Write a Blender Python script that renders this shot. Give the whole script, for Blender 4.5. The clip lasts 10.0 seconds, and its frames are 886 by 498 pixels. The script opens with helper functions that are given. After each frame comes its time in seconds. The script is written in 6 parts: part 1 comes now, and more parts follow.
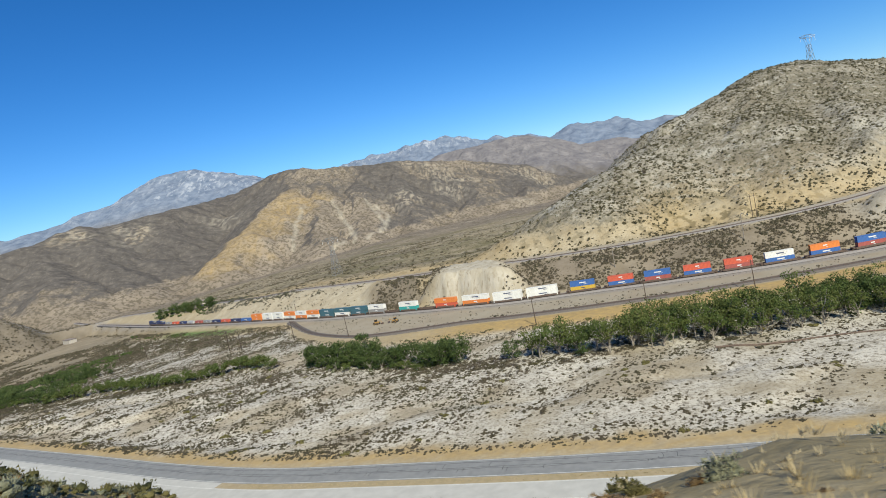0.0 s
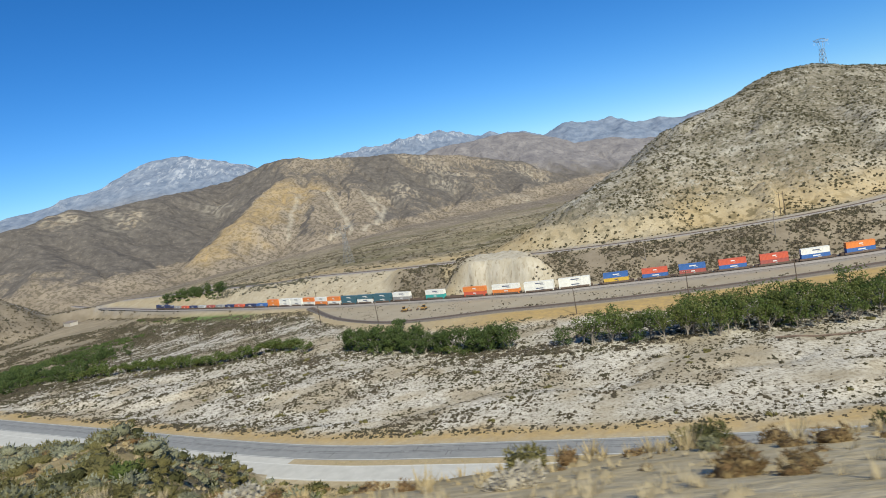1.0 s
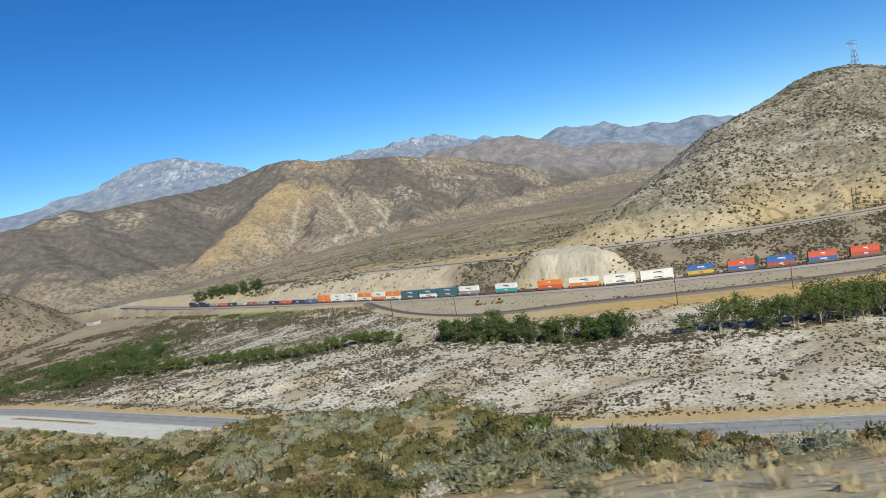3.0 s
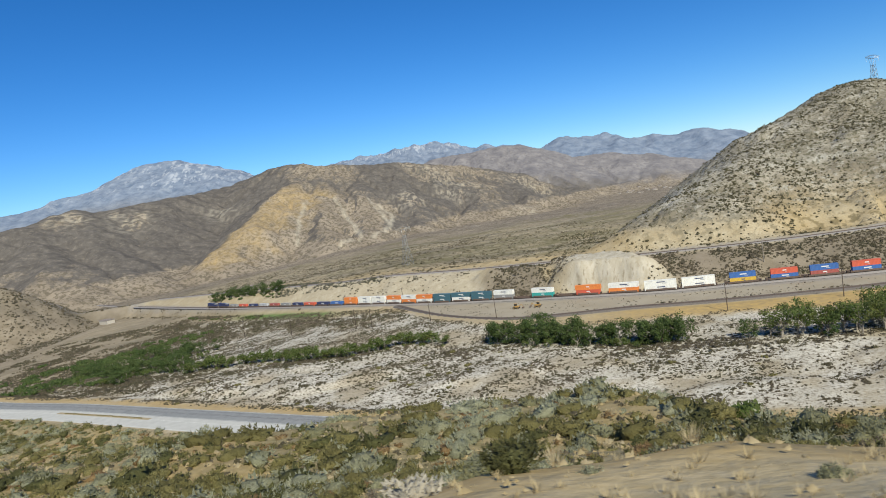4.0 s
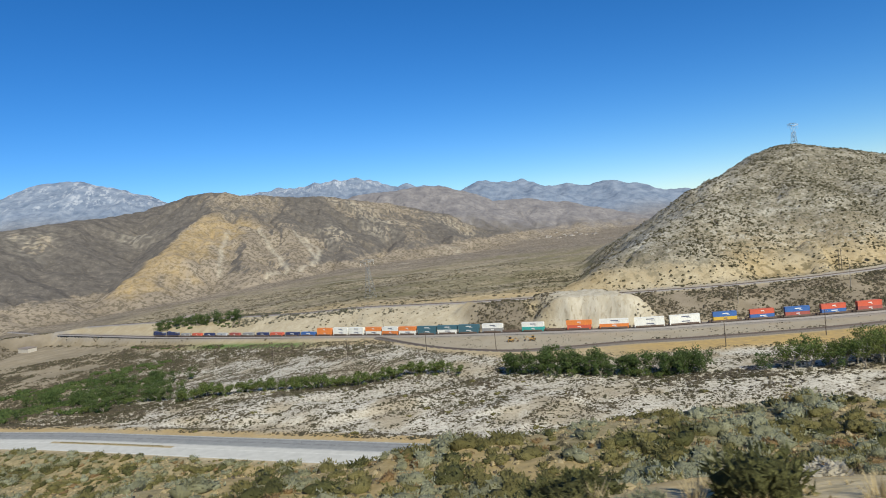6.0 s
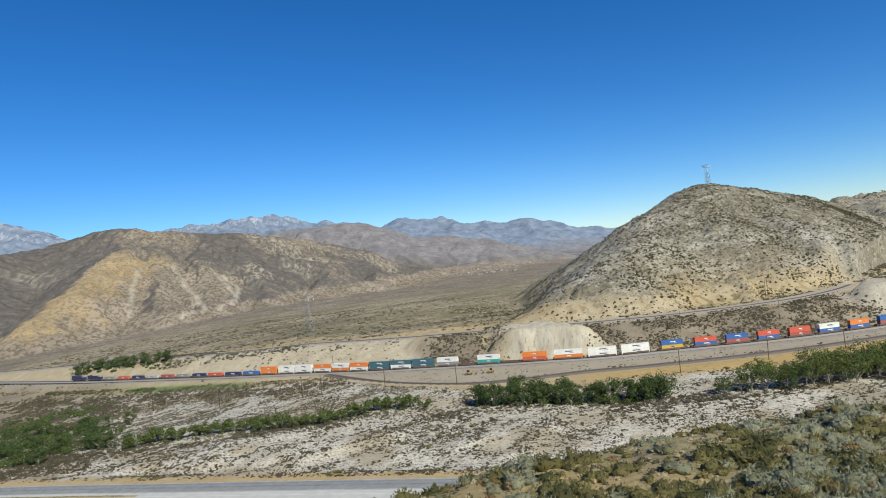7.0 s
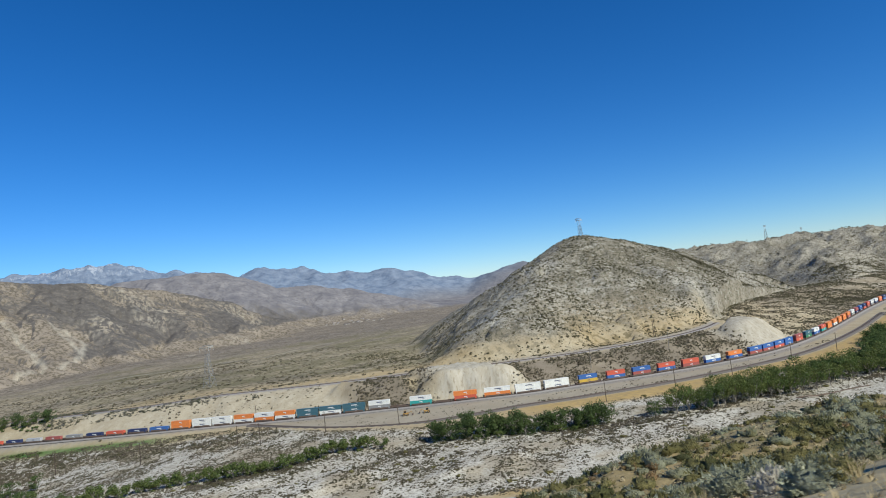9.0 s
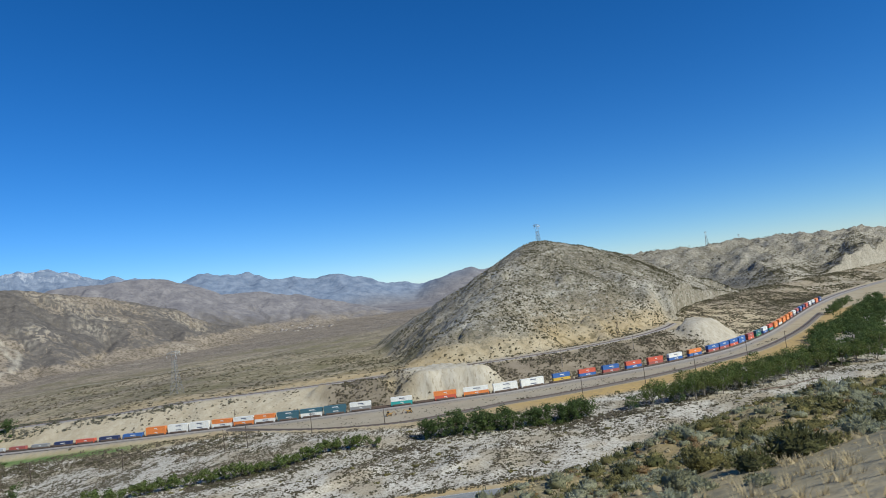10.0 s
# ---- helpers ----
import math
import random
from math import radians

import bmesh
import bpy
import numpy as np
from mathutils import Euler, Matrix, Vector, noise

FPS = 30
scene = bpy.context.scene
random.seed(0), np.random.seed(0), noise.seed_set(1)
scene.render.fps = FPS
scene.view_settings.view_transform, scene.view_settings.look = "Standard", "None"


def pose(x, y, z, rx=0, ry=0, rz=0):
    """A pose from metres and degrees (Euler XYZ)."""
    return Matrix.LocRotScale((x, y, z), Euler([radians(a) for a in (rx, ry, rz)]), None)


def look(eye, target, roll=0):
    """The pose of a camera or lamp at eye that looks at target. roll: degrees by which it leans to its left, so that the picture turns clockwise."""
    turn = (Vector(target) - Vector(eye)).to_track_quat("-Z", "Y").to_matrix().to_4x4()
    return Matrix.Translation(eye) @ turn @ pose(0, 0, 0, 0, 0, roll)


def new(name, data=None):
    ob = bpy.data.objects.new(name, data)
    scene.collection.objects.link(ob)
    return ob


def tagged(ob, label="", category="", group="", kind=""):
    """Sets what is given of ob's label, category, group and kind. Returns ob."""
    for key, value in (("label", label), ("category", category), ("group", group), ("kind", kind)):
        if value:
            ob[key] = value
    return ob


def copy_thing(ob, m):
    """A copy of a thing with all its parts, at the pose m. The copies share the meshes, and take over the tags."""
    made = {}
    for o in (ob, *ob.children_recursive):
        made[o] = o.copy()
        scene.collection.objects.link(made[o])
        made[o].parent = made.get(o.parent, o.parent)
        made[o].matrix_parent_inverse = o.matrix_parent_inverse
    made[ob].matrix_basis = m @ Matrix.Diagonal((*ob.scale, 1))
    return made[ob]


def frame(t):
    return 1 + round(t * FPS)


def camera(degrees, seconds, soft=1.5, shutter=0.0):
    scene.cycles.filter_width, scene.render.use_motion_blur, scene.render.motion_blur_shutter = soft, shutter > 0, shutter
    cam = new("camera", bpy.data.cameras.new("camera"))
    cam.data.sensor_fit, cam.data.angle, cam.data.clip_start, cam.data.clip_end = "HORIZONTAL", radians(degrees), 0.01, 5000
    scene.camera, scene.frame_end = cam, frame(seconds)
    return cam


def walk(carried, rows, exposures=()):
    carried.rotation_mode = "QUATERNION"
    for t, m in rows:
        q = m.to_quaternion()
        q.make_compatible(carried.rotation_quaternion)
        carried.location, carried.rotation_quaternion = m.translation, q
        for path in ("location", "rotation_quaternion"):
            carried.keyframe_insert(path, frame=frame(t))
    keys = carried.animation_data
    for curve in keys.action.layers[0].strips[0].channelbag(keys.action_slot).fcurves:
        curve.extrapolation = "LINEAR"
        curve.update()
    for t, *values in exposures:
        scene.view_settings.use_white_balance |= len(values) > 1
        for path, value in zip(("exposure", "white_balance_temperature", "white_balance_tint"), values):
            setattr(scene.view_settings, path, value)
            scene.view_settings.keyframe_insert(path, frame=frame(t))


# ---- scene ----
cam = camera(69.9, 10.0, soft=1.0, shutter=0.07)
METRES, EYE, TILT, LEAN, TURN = 250.0, 80.0, 2.0, 4.0, 0.0
ROWS = [
    (0.0, 0.0, 0.0, 0.0, -1.02, -7.25, 8.06),
    (0.5, -0.0497, -0.006, -0.0001, -0.74, -6.46, 5.61),
    (1.0, -0.0986, -0.0003, -0.0028, -1.97, -7.8, 6.31),
    (1.5, -0.1483, 0.0055, -0.0048, -1.72, -8.0, 6.18),
    (2.0, -0.1989, 0.005, -0.0046, -1.92, -7.8, 6.59),
    (3.5, -0.3455, 0.0193, -0.0111, -3.58, -7.26, 5.36),
    (4.0, -0.3952, 0.018, -0.0111, -3.35, -6.83, 4.83),
    (4.5, -0.4451, 0.0192, -0.0122, -3.22, -6.37, 4.63),
    (5.0, -0.4968, 0.0171, -0.0108, -4.13, -5.81, 4.0),
    (5.5, -0.5499, 0.0136, -0.01, -5.64, -5.11, 3.34),
    (6.0, -0.5986, 0.0215, -0.0133, -11.19, -3.76, 1.85),
    (7.5, -0.7418, 0.0471, -0.0206, -20.25, 0.6, 1.8),
    (8.0, -0.7975, 0.0457, -0.0209, -22.32, 2.04, 0.94),
    (8.5, -0.844, 0.0548, -0.0251, -29.4, 3.81, 2.69),
    (9.0, -0.8909, 0.0615, -0.0276, -31.69, 3.47, 2.18),
    (9.5, -0.9399, 0.0679, -0.0288, -33.77, 4.12, 2.0),
    (10.0, -0.9914, 0.0724, -0.0312, -36.64, 3.8, 2.45),
]
walk(cam, [(t, pose(0, 0, EYE, TILT, LEAN, TURN) @ pose(METRES * x, METRES * y, METRES * z, 90 + pitch, roll, yaw)) for t, x, y, z, yaw, pitch, roll in ROWS],
     [(0.0, 0.29, 6150, 3), (6.0, 0.28, 6150, 3), (8.0, 0.20, 5850, 3), (10.0, 0.12, 5700, 3)])

# ---------- world, sun ----------
SUN_AZ, SUN_EL = 166.0, 41.0          # degrees clockwise from +y, above the horizon
world = bpy.data.worlds.new("sky")
scene.world = world
world.use_nodes = True
_nt = world.node_tree
_sky = _nt.nodes.new("ShaderNodeTexSky")
_sky.sky_type = "NISHITA"
_sky.sun_disc = False
_sky.sun_elevation = radians(SUN_EL)
_sky.sun_rotation = radians(SUN_AZ)
_sky.altitude = 2000
_sky.air_density, _sky.dust_density, _sky.ozone_density = 1.0, 0.0, 7.0
_bg = _nt.nodes["Background"]
_hs = _nt.nodes.new("ShaderNodeHueSaturation")
_hs.inputs["Hue"].default_value, _hs.inputs["Saturation"].default_value = 0.505, 1.2
_nt.links.new(_sky.outputs[0], _hs.inputs["Color"])
_nt.links.new(_hs.outputs[0], _bg.inputs[0])
_bg.inputs[1].default_value = 0.098
sun = new("sun", bpy.data.lights.new("sun", "SUN"))
sun.data.energy, sun.data.angle, sun.data.color = 5.0, radians(0.53), (1.0, 0.885, 0.69)
_a, _e = radians(SUN_AZ), radians(SUN_EL)
sun.matrix_world = look((0, 0, 400), Vector((0, 0, 400)) - Vector((math.sin(_a) * math.cos(_e), math.cos(_a) * math.cos(_e), math.sin(_e))))

# ---------- numeric helpers ----------
def sstep(a, b, x):
    u = np.clip((x - a) / (b - a), 0, 1)
    return u * u * (3 - 2 * u)


def _hash(ix, iy, seed):
    h = (ix * 374761393 + iy * 668265263 + seed * 1442695041) & 0xFFFFFFFF
    h = ((h ^ (h >> 13)) * 1274126177) & 0xFFFFFFFF
    return ((h ^ (h >> 16)) & 0xFFFF) / 65535.0


def gnoise(x, y, seed=0):
    x, y = np.asarray(x, float), np.asarray(y, float)
    ix, iy = np.floor(x).astype(np.int64), np.floor(y).astype(np.int64)
    fx, fy = x - ix, y - iy
    u, v = fx ** 3 * (fx * (fx * 6 - 15) + 10), fy ** 3 * (fy * (fy * 6 - 15) + 10)

    def g(dx, dy):
        a = _hash(ix + dx, iy + dy, seed) * 2 * np.pi
        return np.cos(a) * (fx - dx) + np.sin(a) * (fy - dy)
    return 1.5 * ((g(0, 0) * (1 - u) + g(1, 0) * u) * (1 - v) + (g(0, 1) * (1 - u) + g(1, 1) * u) * v)


def fbm(x, y, scale, octaves=4, seed=0, gain=0.5):
    out, amp, f = 0.0, 1.0, 1.0 / scale
    for k in range(octaves):
        out = out + amp * gnoise(x * f, y * f, seed + k)
        amp, f = amp * gain, f * 2.03
    return out


def ridged(x, y, scale, octaves=4, seed=0, gain=0.5):
    out, amp, f = 0.0, 1.0, 1.0 / scale
    for k in range(octaves):
        out = out + amp * (1 - 2 * np.abs(gnoise(x * f, y * f, seed + k)))
        amp, f = amp * gain, f * 2.1
    return out


def smooth_line(points, n=16):
    P = np.array(points, float)
    Q = np.vstack([2 * P[0] - P[1], P, 2 * P[-1] - P[-2]])
    out = []
    for i in range(1, len(Q) - 2):
        a, b, c, d = Q[i - 1:i + 3]
        for u in np.linspace(0, 1, n, endpoint=False):
            out.append(.5 * (2 * b + (c - a) * u + (2 * a - 5 * b + 4 * c - d) * u * u + (3 * b - a - 3 * c + d) * u ** 3))
    out.append(P[-1])
    return np.array(out)


def tent(X, Y, points, slope, soft=12.0, side=None):
    """Height of a ridge along a polyline of (x, y, z) that falls off on both sides."""
    best = np.full(X.shape, -1e4)
    P = np.array(points, float)
    for a, b in zip(P[:-1], P[1:]):
        d = b[:2] - a[:2]
        L2 = d @ d
        u = np.clip(((X - a[0]) * d[0] + (Y - a[1]) * d[1]) / L2, 0, 1)
        dist = np.hypot(X - a[0] - u * d[0], Y - a[1] - u * d[1])
        best = np.maximum(best, a[2] + u * (b[2] - a[2]) - slope * (np.sqrt(dist * dist + soft * soft) - soft))
    return best


def smax(a, b, k):
    h = np.clip(0.5 + 0.5 * (a - b) / k, 0, 1)
    return b + (a - b) * h + k * h * (1 - h)


def spurs(X, Y, lines, slope, soft, join, gully, deep, seed):
    """Land that falls off on both sides of crest lines of (x, y, z), with gullies that run down from the crests."""
    z, top, S, D, s0 = np.full(X.shape, -1e4), np.full(X.shape, -1e4), np.zeros(X.shape), np.zeros(X.shape), 0.0
    for line in lines:
        P = np.array(line, float)
        own = np.full(X.shape, -1e4)
        for a, b in zip(P[:-1], P[1:]):
            d = b[:2] - a[:2]
            L = math.hypot(*d)
            u = np.clip(((X - a[0]) * d[0] + (Y - a[1]) * d[1]) / L ** 2, 0, 1)
            ox, oy = X - a[0] - u * d[0], Y - a[1] - u * d[1]
            dist = np.hypot(ox, oy)
            h = a[2] + u * (b[2] - a[2]) - slope * (np.sqrt(dist * dist + soft * soft) - soft)
            own = np.maximum(own, h)
            win = h > top
            top = np.where(win, h, top)
            S = np.where(win, s0 + u * L + 900 * (ox * d[1] - oy * d[0] > 0), S)
            D = np.where(win, dist, D)
            s0 += L
        s0 += 1700.0
        z = smax(z, own, join)
    w = S + 0.35 * gully * fbm(X, Y, gully * 2.2, 3, seed + 5)
    cutin = np.abs(gnoise(w / gully, D / (gully * 5.0), seed)) + 0.5 * np.abs(gnoise(w / gully * 2.3, D / (gully * 3.0), seed + 1)) + 0.22 * np.abs(gnoise(w / gully * 5.1, D / gully, seed + 2))
    return z - deep * (1.0 - np.clip(1.9 * cutin, 0, 1.6)) * sstep(0.15 * gully, 1.6 * gully, D)


# ---------- lines of the plan ----------
MAIN = smooth_line([(-560, 930), (-480, 830), (-390, 727), (-304, 630), (-235, 560), (-178, 504), (-132, 461), (-93, 423), (-57, 393), (-29, 370),
                    (-3, 350), (25, 332), (50, 322), (80, 310), (104, 300), (150, 286), (198, 279), (249, 283), (315, 296), (425, 325), (511, 346),
                    (629, 368), (760, 380)])
SIDING = smooth_line([(-118, 440), (-104, 405), (-88, 372), (-65, 341), (-43, 324), (1, 306), (38, 290), (89, 273), (140, 262), (198, 256), (255, 262), (330, 278),
                      (430, 306)])
UPPER = smooth_line([(-420, 800), (-260, 640), (-172, 548), (-133, 518), (-95, 487), (-60, 458), (-25, 434), (0, 420), (23, 405), (42, 389), (66, 375), (95, 360),
                     (128, 348), (158, 341), (190, 338), (230, 345), (275, 365), (330, 400), (420, 440), (560, 470)])
OLD_ROAD = smooth_line([(-420, 395), (-330, 322), (-257, 279), (-194, 239), (-147, 209), (-96, 176), (-62, 157), (-30, 144), (18, 126), (55, 114), (110, 98), (200, 78), (330, 60)])
HIGHWAY_Y = ([-400, -250, -150, -50, 0, 100, 300], [32, 18.4, 5.5, 1.3, 0, -3, -8])
HIGHWAY_Z = ([-400, -250, -200, -110, -50, 0, 100, 300], [92, 90.1, 89.1, 84.9, 82.4, 80, 76, 68])


def main_z(x):
    return 15 + 0.022 * np.minimum(x, 0)


def upper_z(x):
    return 27.0 + 0.01 * np.clip(x, -120, 300) + 0.055 * np.clip(x + 120, -330, 0)


def ycurve(line, x):
    return np.interp(x, line[:, 0], line[:, 1])


# ---------- the lie of the land ----------
def where_in(mask, z, X, Y, land):
    """land(z, X, Y) for the places in the mask alone."""
    if not mask.any():
        return z
    z = z.copy()
    z[mask] = land(z[mask], X[mask], Y[mask])
    return z


def height(X, Y):
    shape = np.shape(X)
    X, Y = np.asarray(X, float).ravel(), np.asarray(Y, float).ravel()
    z = where_in(Y < 1400, np.zeros(X.shape), X, Y, lambda z, x, y: valley(x, y))
    z = where_in(Y >= 1400, z, X, Y, lambda z, x, y: plain_at(x, y, ycurve(UPPER, x)))
    z = where_in((Y > 300) & (Y < 1400) & (X > 380), z, X, Y, badlands)
    z = where_in(Y > 1100, z, X, Y, mountains)
    z = where_in(Y > 2400, z, X, Y, far_ranges)
    z = where_in((X > 1400) & (Y > 200), z, X, Y, lambda z, x, y: smax(z, tent(x, y, [(1900, 1050, 70), (2300, 950, 92), (2700, 800, 90), (3200, 500, 60)], 0.3, 60), 10))
    z = where_in((Y > 420) & (Y < 1100) & (X < -380), z, X, Y, knoll_at)
    z = where_in(Y < 420, z, X, Y, embankment)
    return z.reshape(shape)


def plain_at(X, Y, yu):
    """The land behind the upper line."""
    plain = np.interp(Y, [300, 420, 600, 1000, 1500, 2100, 2600, 3200, 5000], [27, 26, 21, 8, -10, -32, -34, -20, 60])
    plain = plain - 0.055 * np.clip(-120 - X, 0, 700) * sstep(380, 800, Y)
    plain = plain + 2.2 * fbm(X, Y, 130, 4, 41) * sstep(10, 70, Y - yu) + 5 * fbm(X, Y, 420, 3, 43) * sstep(150, 500, Y - yu)
    return plain + 5.0 * np.exp(-(((X + 30) / 55) ** 2 + ((Y - yu - 22) / 14) ** 2))


def valley(X, Y):
    ym, ys, yu, yr = (ycurve(c, X) for c in (MAIN, SIDING, UPPER, OLD_ROAD))
    # valley floor
    wash = 15.3 + 0.05 * np.minimum(0, X + 60) * sstep(300, 450, Y)
    wash = wash + (0.7 * fbm(X, Y, 34, 4, 3) + 0.25 * fbm(X, Y, 6, 3, 7)) * sstep(yr + 8, yr + 24, Y) * (1 - sstep(ys - 20, ys - 6, Y))
    bank = sstep(-0.2, 0.25, fbm(X * 0.8, Y * 1.5, 55, 3, 19)) * sstep(yr + 16, yr + 26, Y) * (1 - sstep(yr + 60, yr + 95, Y))
    wash = wash + 1.6 * bank - 0.5
    z = wash
    road_z = 16.6
    w = 1 - sstep(15, 24, np.abs(Y - yr) * 0.84)
    z = z * (1 - w) + road_z * w
    # railway bench
    mz, uz = main_z(X), upper_z(X)
    w = sstep(ys - 9, ys - 3, Y)
    left_of_siding = sstep(-120, -95, X)
    w = w * left_of_siding + sstep(ym - 13, ym - 4, Y) * (1 - left_of_siding)
    z = z * (1 - w) + (mz - 0.5) * w
    # cut slope up to the upper line
    foot, top = ym + 11, yu - 6
    a = np.clip((Y - foot) / np.maximum(top - foot, 4), 0, 1.0)
    rough = 0.10 * fbm(X, Y, 22, 3, 31) * np.sin(np.pi * a)
    rough = rough + 0.22 * fbm(X, Y, 40, 4, 33) * np.sin(np.pi * a) * sstep(260, 330, X)
    climb = np.clip(sstep(0, 1, a) * 0.6 + a * 0.4 + rough, 0, 1)
    z = np.where(Y > foot, mz - 0.5 + (uz - mz) * climb, z)
    # land behind the upper line
    wb = sstep(4, 40, Y - yu)
    behind = uz * (1 - wb) + plain_at(X, Y, yu) * wb
    z = np.where(Y > yu - 6, behind, z)
    # bluff with the pale cut face
    lip = 3.0 * gnoise(X / 7.0, X * 0 + 3.5, 57) + 1.5 * gnoise(X / 3.6, X * 0 + 8.5, 58)
    face = sstep(ym + 13 + lip, ym + 23 + lip, Y) * (1 - sstep(yu - 12, yu - 4, Y))
    crown = 17.5 * np.exp(-np.abs((X - 10) / 30) ** 6) * (1 + 0.06 * fbm(X, Y, 8, 3, 51))
    crown = np.maximum(crown, (14.5 + 2 * fbm(X, Y, 16, 3, 53)) * np.exp(-np.abs((X + 38) / 30) ** 4) * sstep(ym + 16, ym + 42, Y))
    z = np.where(face > 0, np.maximum(z, mz - 0.5 + crown * face), z)
    z = where_in((X > -160) & (Y < 1200) & (Y > yu + 3), z, X, Y, cone_hill)
    face = sstep(ym + 11, ym + 36, Y) * (1 - sstep(yu - 16, yu - 4, Y))
    crown = 20 * np.exp(-np.abs((X - 240) / 36) ** 2.6) + 1.2 * fbm(X, Y, 12, 3, 65)
    z = np.where(face > 0, np.maximum(z, mz - 0.5 + crown * face), z)
    return z


def cone_hill(z, X, Y):
    """The conical hill behind the upper line."""
    yu, uz = ycurve(UPPER, X), upper_z(X)
    hx, hy_ = X + 5 * fbm(X, Y, 60, 3, 63), Y + 5 * fbm(X, Y, 60, 3, 64)
    hill = spurs(hx, hy_, ([(345, 590, 125), (290, 550, 121), (215, 505, 99), (150, 466, 74), (95, 436, 58), (52, 412, 42), (30, 395, 32)],
                           [(300, 555, 122), (238, 470, 88), (205, 415, 52)]), 0.64, 30, 7, 30, 5.0, 161)
    hill = smax(hill, spurs(hx, hy_, ([(345, 590, 124), (318, 500, 101), (288, 430, 76), (262, 365, 48), (250, 322, 34)],), 0.60, 14, 6, 30, 4.0, 165), 6)
    hill = smax(hill, spurs(hx, hy_, ([(345, 590, 125), (400, 602, 118), (454, 602, 107), (501, 600, 92), (549, 592, 74), (593, 578, 54), (640, 556, 26)], [(345, 590, 124), (420, 720, 96), (520, 840, 70)]), 0.52, 30, 8, 45, 6.0, 169), 8)
    away = np.maximum(sstep(3, 26, Y - yu), sstep(262, 300, X))
    hill = hill + (1.3 * ridged(X, Y, 24, 4, 61, 0.55) - 0.8 + 1.5 * fbm(X, Y, 50, 3, 62)) * away * sstep(25, 50, hill)
    hill = np.where(Y > yu, uz * (1 - away) + hill * away, hill)
    return smax(z, hill, 5)


def badlands(z, X, Y):
    """Eroded hills beyond the cone."""
    bad = tent(X, Y, [(760, 980, 84), (950, 920, 94), (1035, 800, 96), (1090, 720, 100), (1150, 630, 95), (1230, 560, 90), (1400, 420, 72), (1600, 300, 66)], 0.30, 30)
    bad = smax(bad, tent(X, Y, [(1090, 720, 96), (900, 600, 66), (760, 500, 40)], 0.42, 16), 8)
    bad = smax(bad, tent(X, Y, [(1230, 560, 96), (1010, 480, 58), (880, 440, 40)], 0.42, 16), 8)
    bad = bad + (11 * ridged(X, Y, 110, 5, 71, 0.55) - 7) * sstep(20, 60, bad)
    return np.where(Y > ycurve(UPPER, X), smax(z, bad, 6), z)


